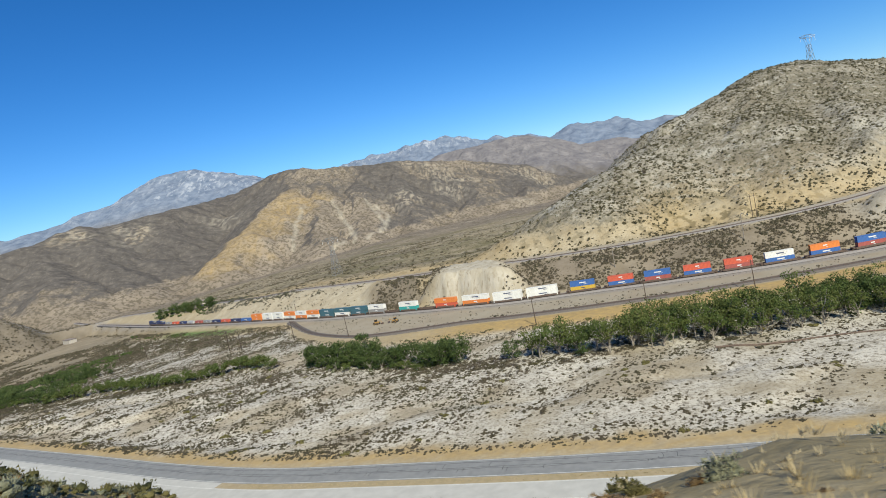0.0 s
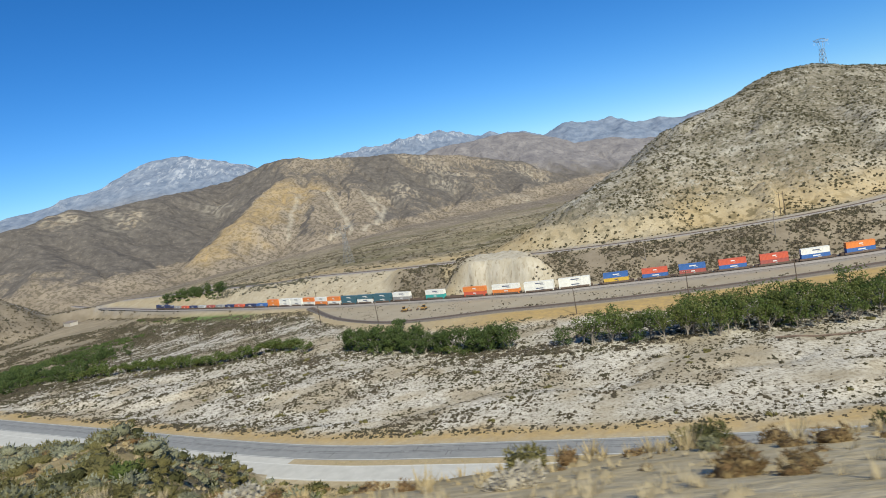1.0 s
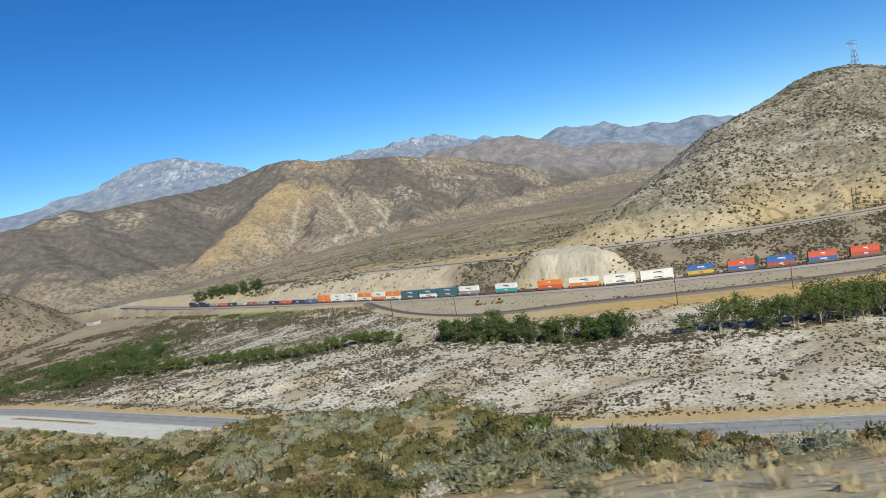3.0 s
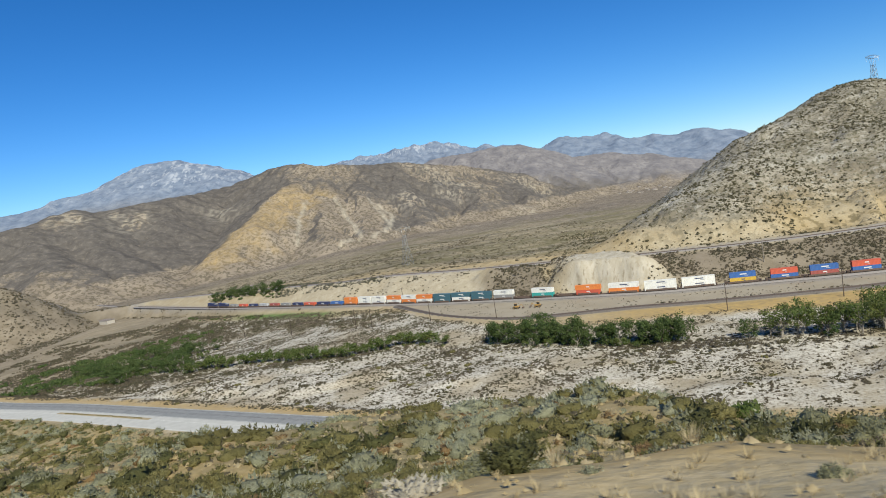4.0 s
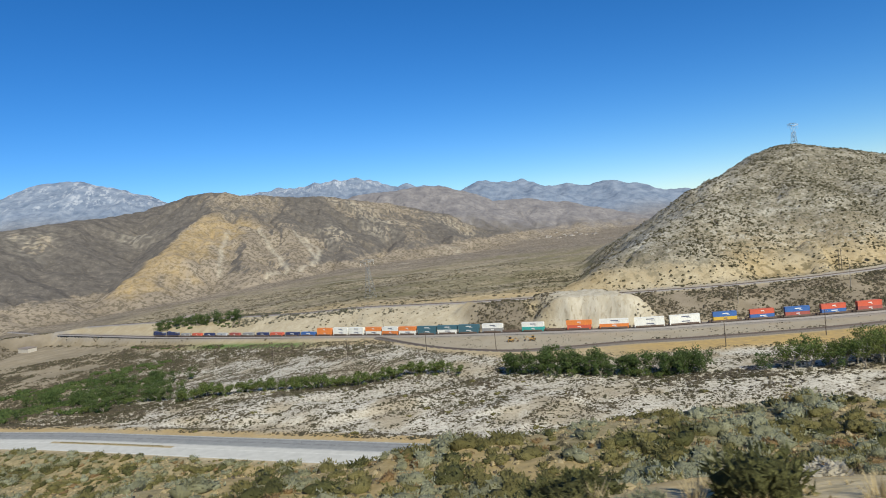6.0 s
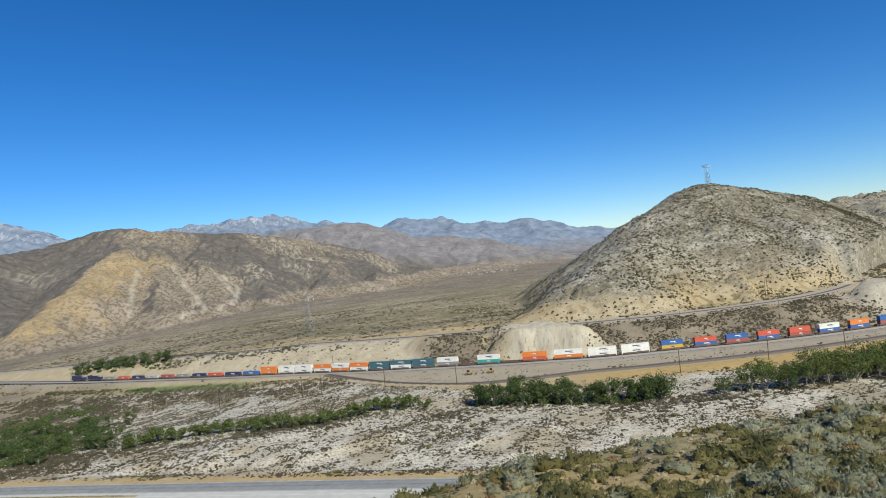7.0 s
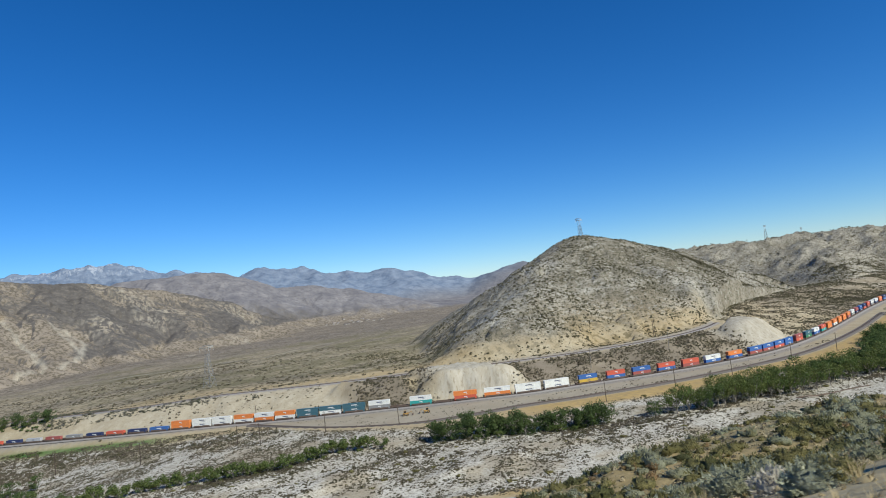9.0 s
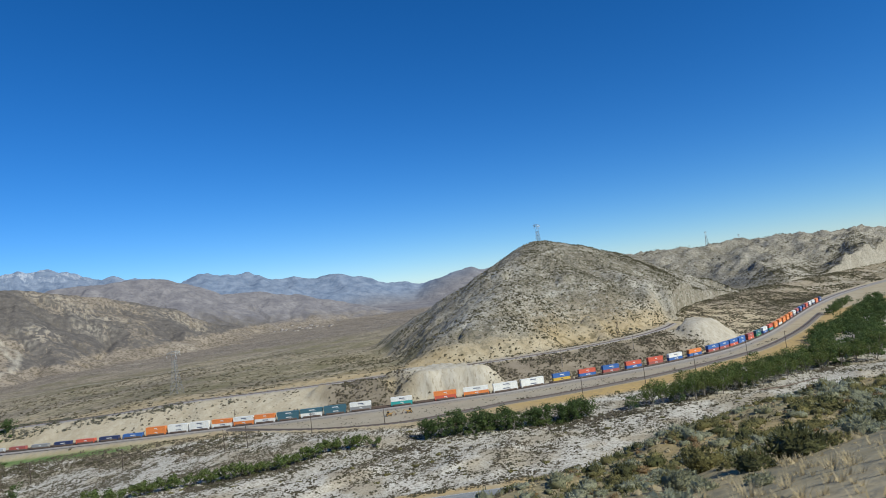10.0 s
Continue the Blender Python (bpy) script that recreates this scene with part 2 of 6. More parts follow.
def mountains(z, X, Y):
    """The front range and its spurs."""
    wx, wy = X + 22 * fbm(X, Y, 240, 4, 81), Y + 22 * fbm(X, Y, 240, 4, 82)
    m = spurs(wx, wy, ([(-730, 2560, 250), (-607, 2380, 267), (-527, 2320, 270), (-464, 2300, 264), (-399, 2320, 249), (-282, 2380, 239), (-117, 2450, 222), (36, 2500, 197),
                        (195, 2560, 160), (359, 2600, 111), (470, 2600, 53), (568, 2550, -13)],
                       [(-464, 2300, 262), (-484, 2120, 190), (-524, 1960, 135), (-570, 1800, 79), (-606, 1680, 34), (-638, 1580, -6)],
                       [(-398, 2310, 246), (-367, 2130, 172), (-353, 1930, 88), (-346, 1780, 34), (-345, 1660, -8)],
                       [(-282, 2370, 233), (-270, 2180, 159), (-240, 1970, 80), (-216, 1800, 14), (-205, 1720, -20)],
                       [(-139, 2440, 216), (-146, 2260, 154), (-102, 2020, 59), (-70, 1880, 6), (-56, 1760, -34)],
                       [(34, 2490, 190), (77, 2330, 114), (173, 2180, 46), (98, 2080, 14), (6, 1930, -30)],
                       [(192, 2540, 153), (277, 2420, 80), (334, 2300, 32), (278, 2150, -10), (207, 2000, -45)],
                       [(399, 2590, 74), (515, 2440, 4), (557, 2300, -40)], [(326, 2260, 30), (409, 2200, -6), (446, 2130, -40)]), 0.60, 30, 10, 62, 15, 91)
    # lower dark ridges on the valley's far side
    m0 = spurs(wx, wy, ([(-730, 2560, 249), (-814, 2280, 213), (-874, 2120, 205), (-938, 2030, 192), (-1005, 1950, 190), (-1052, 1900, 198), (-1090, 1850, 193), (-1130, 1780, 172),
                         (-1199, 1700, 158), (-1279, 1600, 155), (-1500, 1500, 120), (-1900, 1400, 90)],
                        [(-1052, 1900, 197), (-964, 1760, 133), (-854, 1620, 64), (-768, 1520, 12)], [(-874, 2120, 203), (-826, 1930, 131), (-801, 1740, 65), (-785, 1600, 10)],
                        [(-814, 2280, 211), (-764, 2080, 136), (-734, 1900, 77), (-736, 1690, 4)], [(-1130, 1780, 171), (-1033, 1640, 113), (-925, 1520, 59), (-848, 1430, 12)],
                        [(-1279, 1600, 155), (-1180, 1460, 90), (-1080, 1340, 20)]), 0.56, 34, 12, 80, 13, 191)
    m = smax(m, m0, 8)
    m = m + (5.5 * fbm(X, Y, 90, 4, 93) + 1.6 * ridged(X, Y, 26, 3, 94) - 1) * sstep(-10, 40, m)
    z = smax(z, m, 9)
    # second range, brown and further off
    r2 = spurs(X + 30 * fbm(X, Y, 300, 3, 83), Y, ([(66, 3350, 268), (331, 3300, 272), (495, 3300, 268), (609, 3250, 193), (775, 3220, 161), (940, 3180, 153), (1139, 3100, 106), (1318, 3000, 52),
                      (1452, 2900, -30), (1520, 2750, -90)], [(495, 3300, 266), (505, 3050, 167), (558, 2850, 84), (589, 2700, 26), (600, 2600, -20)],
                     [(700, 3240, 175), (740, 3000, 92), (770, 2800, 20), (780, 2700, -20)], [(940, 3180, 151), (920, 2980, 78), (893, 2780, 9), (880, 2660, -30)],
                     [(1090, 3120, 115), (1050, 2930, 60), (1010, 2760, -5)], [(1253, 3040, 70), (1160, 2850, 12), (1061, 2700, -29)]), 0.45, 40, 16, 110, 16, 291)
    r2 = r2 + 7 * fbm(X, Y, 120, 4, 95) * sstep(-20, 40, r2)
    return smax(z, np.where(Y > 1500, r2, -1e3), 10)


def far_ranges(z, X, Y):
    """The high ranges on the skyline, tinted blue for haze."""
    far = tent(X, Y, [(-2700, 3700, 330), (-2383, 3889, 352), (-2225, 3978, 394), (-1938, 4118, 458), (-1742, 4199, 548), (-1548, 4269, 566), (-1356, 4329, 498), (-1163, 4380, 390), (-800, 4450, 340)], 0.42, 30)
    far = smax(far, tent(X, Y, [(-800, 4450, 330), (-557, 4483, 396), (-395, 4496, 420), (129, 4499, 442), (437, 4471, 368), (632, 4443, 352), (854, 4400, 284), (1014, 4345, 332), (1270, 4265, 308),
                                (1536, 4160, 240), (1840, 4006, 228), (2172, 3812, 134), (2350, 3693, 92), (2505, 3579, 168), (2700, 3440, 160), (3000, 3150, 130)], 0.42, 30), 10)
    far = far + (20 * ridged(X, Y * 0.5, 260, 5, 97, 0.48) - 17) * sstep(30, 160, far)
    return smax(z, far, 14)


def knoll_at(z, X, Y):
    """A low scrubby knoll beyond the wash."""
    knoll = tent(X, Y, [(-900, 640, 80), (-670, 735, 74), (-600, 770, 56), (-545, 800, 14), (-520, 812, -10)], 0.7, 14)
    knoll = knoll + 3 * ridged(X, Y, 60, 4, 77) - 2
    return smax(z, knoll, 4)


def embankment(z, X, Y):
    """The highway embankment and the slope below it."""
    yr = ycurve(OLD_ROAD, X)
    hy, hz = np.interp(X, *HIGHWAY_Y), np.interp(X, *HIGHWAY_Z) - 2.7
    d = Y - hy
    edge = -47 - 0.42 * np.clip(d - 20, 0, 90)
    spur = 1 - sstep(0, 36, X - edge)
    steep = hz - 0.46 * np.clip(d - 3.0, 0, 12) - 0.84 * np.clip(d - 15, 0, 400)
    dd = np.clip(d, 0, 400)
    drop = np.interp(dd, [0, 3.5, 8, 20, 40, 64, 80, 92, 105, 135, 180], [0, 0, 1.6, 7.0, 16.5, 24.6, 27, 28.4, 34, 52, 74])
    round_top = hz - drop - (0.045 * np.clip(-100 - X, 0, 400)) * sstep(20, 80, d)
    near = steep * (1 - spur) + round_top * spur
    near = near + (1.3 * fbm(X, Y, 26, 4, 101) + 0.35 * fbm(X, Y, 5, 3, 104)) * sstep(6, 20, d)
    near = np.where(Y < yr - 12, near, -1e3)
    z = np.where(Y < yr - 9, np.maximum(np.where(Y < yr - 9, np.minimum(z, 16.6), z), near), z)
    return z


def hz_at(x, y):
    return float(height(np.array([x]), np.array([y]))[0])

# ---------- materials ----------
class Nodes:
    """A short way to write node materials."""

    def __init__(self, name, rough=0.8, metal=0.0, spec=0.5):
        self.m = bpy.data.materials.new(name)
        self.m.use_nodes = True
        self.t = self.m.node_tree
        self.b = self.t.nodes["Principled BSDF"]
        self.b.inputs["Roughness"].default_value = rough
        self.b.inputs["Metallic"].default_value = metal
        self.b.inputs["Specular IOR Level"].default_value = spec
        self.co = self.t.nodes.new("ShaderNodeTexCoord").outputs["Object"]

    def put(self, sock, v):
        if isinstance(v, bpy.types.NodeSocket):
            self.t.links.new(v, sock)
        elif isinstance(v, (tuple, list)):
            sock.default_value = (*v, 1.0) if len(v) == 3 else v
        else:
            sock.default_value = v

    def attr(self, name):
        n = self.t.nodes.new("ShaderNodeAttribute")
        n.attribute_name = name
        return n.outputs["Fac"]

    def noise(self, scale, detail=4.0, rough=0.55, lo=0.35, hi=0.65, stretch=None):
        n = self.t.nodes.new("ShaderNodeTexNoise")
        n.inputs["Scale"].default_value, n.inputs["Detail"].default_value, n.inputs["Roughness"].default_value = scale, detail, rough
        co = self.co
        if stretch:
            mp = self.t.nodes.new("ShaderNodeMapping")
            mp.inputs["Scale"].default_value = stretch
            self.t.links.new(co, mp.inputs[0])
            co = mp.outputs[0]
        self.t.links.new(co, n.inputs["Vector"])
        return self.ramp(n.outputs["Fac"], lo, hi)

    def ramp(self, v, lo, hi):
        r = self.t.nodes.new("ShaderNodeMapRange")
        r.inputs["From Min"].default_value, r.inputs["From Max"].default_value = lo, hi
        self.t.links.new(v, r.inputs["Value"])
        return r.outputs[0]

    def mul(self, a, b, op="MULTIPLY"):
        n = self.t.nodes.new("ShaderNodeMath")
        n.operation, n.use_clamp = op, True
        self.put(n.inputs[0], a)
        self.put(n.inputs[1], b)
        return n.outputs[0]

    def mix(self, f, a, b):
        n = self.t.nodes.new("ShaderNodeMix")
        n.data_type = "RGBA"
        self.put(n.inputs[0], f)
        self.put(n.inputs[6], a)
        self.put(n.inputs[7], b)
        return n.outputs[2]

    def random(self):
        return self.t.nodes.new("ShaderNodeObjectInfo").outputs["Random"]

    def island(self):
        return self.t.nodes.new("ShaderNodeNewGeometry").outputs["Random Per Island"]

    def bump(self, h, strength=0.4, dist=0.1):
        n = self.t.nodes.new("ShaderNodeBump")
        n.inputs["Strength"].default_value, n.inputs["Distance"].default_value = strength, dist
        self.t.links.new(h, n.inputs["Height"])
        self.t.links.new(n.outputs[0], self.b.inputs["Normal"])
        return self

    def done(self, colour):
        self.put(self.b.inputs["Base Color"], colour)
        return self.m


def ground_material():
    n = Nodes("ground_soil", 0.95, spec=0.15)
    big, mid, fine = n.noise(0.012, 5), n.noise(0.09, 5), n.noise(0.9, 6)
    # dry hillside: pale soil, brown scrub, straw-coloured grass
    soil = n.mix(mid, (0.35, 0.29, 0.185), (0.44, 0.385, 0.275))
    soil = n.mix(n.mul(fine, 0.5), soil, (0.27, 0.21, 0.13))
    scrub = n.mix(mid, (0.155, 0.13, 0.10), (0.22, 0.185, 0.145))
    scrub = n.mix(n.noise(0.006, 5, lo=0.45, hi=0.62), scrub, (0.115, 0.10, 0.072))
    grass = n.mix(n.noise(0.35, 5, 0.65), (0.44, 0.31, 0.125), (0.315, 0.235, 0.12))
    sand = n.mix(mid, (0.44, 0.41, 0.345), (0.56, 0.53, 0.465))
    sand = n.mix(n.mul(n.noise(0.55, 5, 0.7, 0.46, 0.6), 0.6), sand, (0.24, 0.21, 0.165))
    sand = n.mix(n.mul(n.noise(1.1, 4, 0.7, 0.53, 0.58), 0.6), sand, (0.15, 0.13, 0.10))
    pale = n.mix(n.noise(0.25, 5, stretch=(1, 1, 0.2)), (0.36, 0.325, 0.255), (0.48, 0.445, 0.375))
    pale = n.mix(n.noise(0.6, 4, lo=0.55, hi=0.7, stretch=(1, 1, 0.12)), pale, (0.27, 0.235, 0.175))
    stones = n.mix(fine, (0.215, 0.195, 0.175), (0.31, 0.29, 0.265))
    # the far rock's blue is distance haze put into its colour
    hazed_rock = n.mix(n.noise(0.016, 9, 0.65), (0.12, 0.158, 0.23), (0.225, 0.265, 0.34))
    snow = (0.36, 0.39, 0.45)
    speck = n.noise(0.16, 3, 0.6, 0.50, 0.60)
    col = n.mix(n.mul(n.attr("scrub"), n.mul(n.mul(big, 0.35), 0.62, "ADD")), soil, scrub)
    col = n.mix(n.mul(n.mul(n.attr("specks"), speck), 0.8), col, (0.085, 0.078, 0.05))
    # the ranges: tan soil under a grey-brown cover of scrub, dotted where it thins out
    slope = n.mix(n.noise(0.016, 7, 0.6), (0.195, 0.163, 0.128), (0.29, 0.245, 0.193))
    slope = n.mix(n.mul(n.noise(0.12, 4, 0.6, 0.49, 0.56), 0.7), slope, (0.085, 0.073, 0.052))
    col = n.mix(n.attr("far"), col, slope)
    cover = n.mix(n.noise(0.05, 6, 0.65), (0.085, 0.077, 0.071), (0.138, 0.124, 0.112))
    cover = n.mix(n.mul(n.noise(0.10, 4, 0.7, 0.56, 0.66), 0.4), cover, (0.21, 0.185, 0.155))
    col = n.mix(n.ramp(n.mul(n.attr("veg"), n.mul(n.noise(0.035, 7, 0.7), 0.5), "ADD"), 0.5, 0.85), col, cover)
    # second range: scrub colour greyed towards mauve to paint in haze
    hazed_scrub = n.mix(n.noise(0.012, 8, 0.65), (0.15, 0.143, 0.155), (0.25, 0.235, 0.235))
    hazed_scrub = n.mix(n.mul(n.noise(0.05, 5, 0.65, 0.5, 0.62), 0.5), hazed_scrub, (0.11, 0.105, 0.118))
    col = n.mix(n.attr("hazed_scrub"), col, hazed_scrub)
    # the cone: grey-tan rubble with dark scrub
    col = n.mix(n.mul(n.attr("olive"), n.noise(0.03, 6, 0.65)), col, n.mix(fine, (0.12, 0.11, 0.056), (0.19, 0.168, 0.092)))
    rubble = n.mix(n.noise(0.028, 6, lo=0.38, hi=0.62), (0.18, 0.162, 0.132), (0.335, 0.312, 0.265))
    rubble = n.mix(n.mul(n.noise(0.11, 6, 0.7, 0.47, 0.58), 0.6), rubble, (0.145, 0.128, 0.095))
    rubble = n.mix(n.attr("facet"), rubble, n.mix(n.noise(0.12, 6, 0.65), (0.35, 0.33, 0.285), (0.47, 0.45, 0.40)))
    rubble = n.mix(n.mul(n.attr("brush"), n.mul(n.noise(0.09, 6, 0.65), 0.9)), rubble, (0.115, 0.104, 0.076))
    col = n.mix(n.mul(n.attr("hill"), 0.85), col, rubble)
    col = n.mix(n.mul(n.attr("duff"), 0.9), col, n.mix(n.noise(0.5, 6, 0.7, 0.4, 0.6), (0.17, 0.15, 0.08), (0.30, 0.25, 0.145)))
    col = n.mix(n.attr("grass"), col, grass)
    col = n.mix(n.attr("straw"), col, n.mix(n.noise(1.3, 6, 0.7), (0.40, 0.33, 0.20), (0.56, 0.48, 0.33)))
    col = n.mix(n.attr("sand"), col, sand)
    col = n.mix(n.attr("pale"), col, pale)
    col = n.mix(n.mul(n.mul(n.attr("hill"), n.noise(0.42, 4, 0.65, 0.525, 0.575)), 0.8), col, (0.09, 0.084, 0.052))
    col = n.mix(n.mul(n.mul(n.attr("hill"), n.noise(0.2, 5, 0.7, 0.55, 0.62)), 0.5), col, (0.43, 0.41, 0.36))
    col = n.mix(n.attr("stones"), col, stones)
    col = n.mix(n.attr("green"), col, n.mix(fine, (0.05, 0.125, 0.022), (0.09, 0.19, 0.04)))
    col = n.mix(n.attr("hazed_rock"), col, hazed_rock)
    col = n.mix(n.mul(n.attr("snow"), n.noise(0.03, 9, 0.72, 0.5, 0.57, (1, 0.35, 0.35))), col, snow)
    folds = n.mul(n.mul(n.mul(n.noise(0.022, 9, 0.6, 0.2, 0.8), n.attr("far")), 0.55), n.mul(n.mul(n.noise(0.09, 8, 0.62, 0.2, 0.8), n.attr("hill")), 0.22), "ADD")
    height_ = n.t.nodes.new("ShaderNodeMath")
    height_.operation = "MULTIPLY_ADD"
    n.put(height_.inputs[0], n.noise(0.7, 6, lo=0.2, hi=0.8))
    height_.inputs[1].default_value = 0.012
    n.put(height_.inputs[2], folds)
    n.bump(height_.outputs[0], 0.42, 26.0)
    return n.done(col)


def plain_material(name, colour, other, scale=3.0, rough=0.7, metal=0.0, amount=0.6, vary=0.0, bump=0.0):
    n = Nodes(name, rough, metal)
    col = n.mix(n.mul(n.noise(scale, 5), amount), colour, other)
    if vary:
        dark = tuple(c * 0.62 for c in colour)
        col = n.mix(n.mul(n.random(), vary), col, dark)
    if bump:
        n.bump(n.noise(scale * 4, 5, lo=0.2, hi=0.8), bump, 0.05)
    return n.done(col)


def leaf_material(name, a, b, c, gap_shade=True):
    n = Nodes(name, 0.75, spec=0.2)
    col = n.mix(n.island(), a, b)
    col = n.mix(n.noise(0.11, 3, lo=0.42, hi=0.62), col, c)
    if gap_shade:
        # shade between leaf clumps, put into the colour of the bump's hollows
        clumps = n.noise(7.5, 4, 0.7, 0.38, 0.56)
        col = n.mix(clumps, tuple(v * 0.78 for v in a), col)
        n.bump(clumps, 0.8, 0.12)
    thin = n.t.nodes.new("ShaderNodeBsdfTranslucent")
    n.put(thin.inputs["Color"], col)
    both = n.t.nodes.new("ShaderNodeMixShader")
    both.inputs[0].default_value = 0.42
    n.t.links.new(n.b.outputs[0], both.inputs[1])
    n.t.links.new(thin.outputs[0], both.inputs[2])
    n.t.links.new(both.outputs[0], n.t.nodes["Material Output"].inputs["Surface"])
    return n.done(col)


M_GROUND = ground_material()
M_ASPHALT = plain_material("worn_asphalt", (0.20, 0.205, 0.21), (0.27, 0.275, 0.275), 0.5, 0.9, bump=0.2)
M_PALE_ROAD = plain_material("pale_concrete_road", (0.47, 0.465, 0.44), (0.37, 0.365, 0.345), 0.35, 0.9, bump=0.2)
M_LINE = plain_material("road_paint", (0.75, 0.75, 0.72), (0.5, 0.5, 0.48), 2.0, 0.8)
M_CRACK = plain_material("tar_seal", (0.035, 0.035, 0.037), (0.06, 0.06, 0.06), 2.0, 0.7)
M_BALLAST = plain_material("ballast_stone", (0.27, 0.25, 0.24), (0.19, 0.175, 0.17), 1.2, 0.95, bump=0.5)
M_RAIL = plain_material("rail_steel", (0.10, 0.07, 0.055), (0.16, 0.125, 0.105), 3.0, 0.6, 0.25)
M_BALLAST_DARK = plain_material("oily_ballast", (0.115, 0.10, 0.09), (0.17, 0.15, 0.135), 1.2, 0.95, bump=0.5)
M_TIE = plain_material("tie_timber", (0.07, 0.058, 0.05), (0.11, 0.095, 0.085), 2.0, 0.9)
M_WOOD = plain_material("creosoted_pole", (0.075, 0.055, 0.042), (0.11, 0.085, 0.065), 2.0, 0.9)
M_STEEL = plain_material("galvanised_steel", (0.30, 0.31, 0.32), (0.20, 0.21, 0.22), 1.0, 0.55, 0.6)
M_BARK = plain_material("bark", (0.30, 0.27, 0.235), (0.17, 0.145, 0.12), 2.5, 0.9)
M_LEAF = leaf_material("tree_leaf", (0.085, 0.13, 0.036), (0.13, 0.175, 0.052), (0.175, 0.185, 0.06), False)
M_LEAF_DARK = leaf_material("dark_leaf", (0.062, 0.10, 0.032), (0.10, 0.145, 0.046), (0.115, 0.15, 0.052), False)
M_SAGE = leaf_material("sage_leaf", (0.44, 0.45, 0.31), (0.56, 0.565, 0.41), (0.31, 0.30, 0.16))
M_OLIVE = leaf_material("chaparral_leaf", (0.27, 0.25, 0.10), (0.39, 0.35, 0.155), (0.21, 0.19, 0.075))
M_CHAMISE = leaf_material("chamise_leaf", (0.15, 0.155, 0.062), (0.22, 0.22, 0.09), (0.125, 0.125, 0.055))
M_RUST = leaf_material("dry_buckwheat", (0.36, 0.235, 0.115), (0.47, 0.335, 0.175), (0.33, 0.25, 0.125))
M_STRAW = leaf_material("dry_grass_blades", (0.56, 0.46, 0.27), (0.45, 0.355, 0.19), (0.50, 0.43, 0.29), False)
M_BRUSHGREY = leaf_material("bank_brush_leaf", (0.20, 0.195, 0.15), (0.27, 0.25, 0.20), (0.13, 0.135, 0.08))
M_SCRUB = leaf_material("low_scrub_leaf", (0.16, 0.135, 0.095), (0.22, 0.185, 0.13), (0.13, 0.125, 0.075))

M_HILLSCRUB = leaf_material("hill_scrub_leaf", (0.135, 0.125, 0.072), (0.19, 0.172, 0.105), (0.115, 0.10, 0.06))
M_DRYBRUSH = leaf_material("dry_brush_twigs", (0.20, 0.17, 0.125), (0.27, 0.235, 0.18), (0.135, 0.13, 0.065))


# ---------- building helpers ----------
def mesh_from(name, verts, faces, material):
    me = bpy.data.meshes.new(name)
    me.from_pydata([tuple(v) for v in verts], [], [tuple(f) for f in faces])
    me.materials.append(material)
    return me


def part(name, bm, material, parent=None, label=""):
    me = bpy.data.meshes.new(name)
    bm.to_mesh(me)
    bm.free()
    me.materials.append(material)
    ob = new(name, me)
    if parent:
        ob.parent = parent
    if label:
        ob["label"] = label
    return ob


def box(bm, cx, cy, cz, sx, sy, sz, bevel=0.0, m=None):
    r = bmesh.ops.create_cube(bm, size=1.0)
    bmesh.ops.scale(bm, vec=(sx, sy, sz), verts=r["verts"])
    bmesh.ops.translate(bm, vec=(cx, cy, cz), verts=r["verts"])
    if bevel:
        es = list({e for v in r["verts"] for e in v.link_edges})
        bmesh.ops.bevel(bm, geom=es, offset=bevel, segments=1, affect="EDGES")
    return bm


def rod(bm, a, b, r0, r1=None, n=6):
    a, b = Vector(a), Vector(b)
    d = b - a
    m = Matrix.Translation((a + b) / 2) @ d.to_track_quat("Z", "Y").to_matrix().to_4x4()
    bmesh.ops.create_cone(bm, cap_ends=True, segments=n, radius1=r0, radius2=r0 if r1 is None else r1, depth=d.length, matrix=m)
    return bm


def ribbon(name, line, half_a, half_b, z_of, material, lift=0.0, depth=0.0):
    """A strip along a plan line, from half_a to half_b metres to its left."""
    P = np.array(line)
    T = np.gradient(P, axis=0)
    T /= np.linalg.norm(T, axis=1)[:, None]
    N = np.stack([-T[:, 1], T[:, 0]], 1)
    A, B = P + N * half_a, P + N * half_b
    zs = np.array([z_of(x, y) for x, y in P]) + lift
    n = len(P)
    verts = [(*p, z) for p, z in zip(A, zs)] + [(*p, z) for p, z in zip(B, zs)]
    faces = [(i, i + 1, n + i + 1, n + i) for i in range(n - 1)]
    if depth:
        verts += [(*(p - q * depth * 1.5), z - depth) for p, q, z in zip(A, N * np.sign(half_b - half_a), zs)]
        verts += [(*(p + q * depth * 1.5), z - depth) for p, q, z in zip(B, N * np.sign(half_b - half_a), zs)]
        faces += [(2 * n + i, 2 * n + i + 1, i + 1, i) for i in range(n - 1)] + [(n + i, n + i + 1, 3 * n + i + 1, 3 * n + i) for i in range(n - 1)]
    me = mesh_from(name, verts, faces, material)
    return new(name, me)


def along(line, step):
    """Points and headings at even steps along a plan line."""
    P = np.array(line)
    s = np.r_[0, np.cumsum(np.hypot(*np.diff(P, axis=0).T))]
    q = np.arange(0, s[-1], step)
    x, y = np.interp(q, s, P[:, 0]), np.interp(q, s, P[:, 1])
    return x, y, np.arctan2(np.gradient(y), np.gradient(x)), q


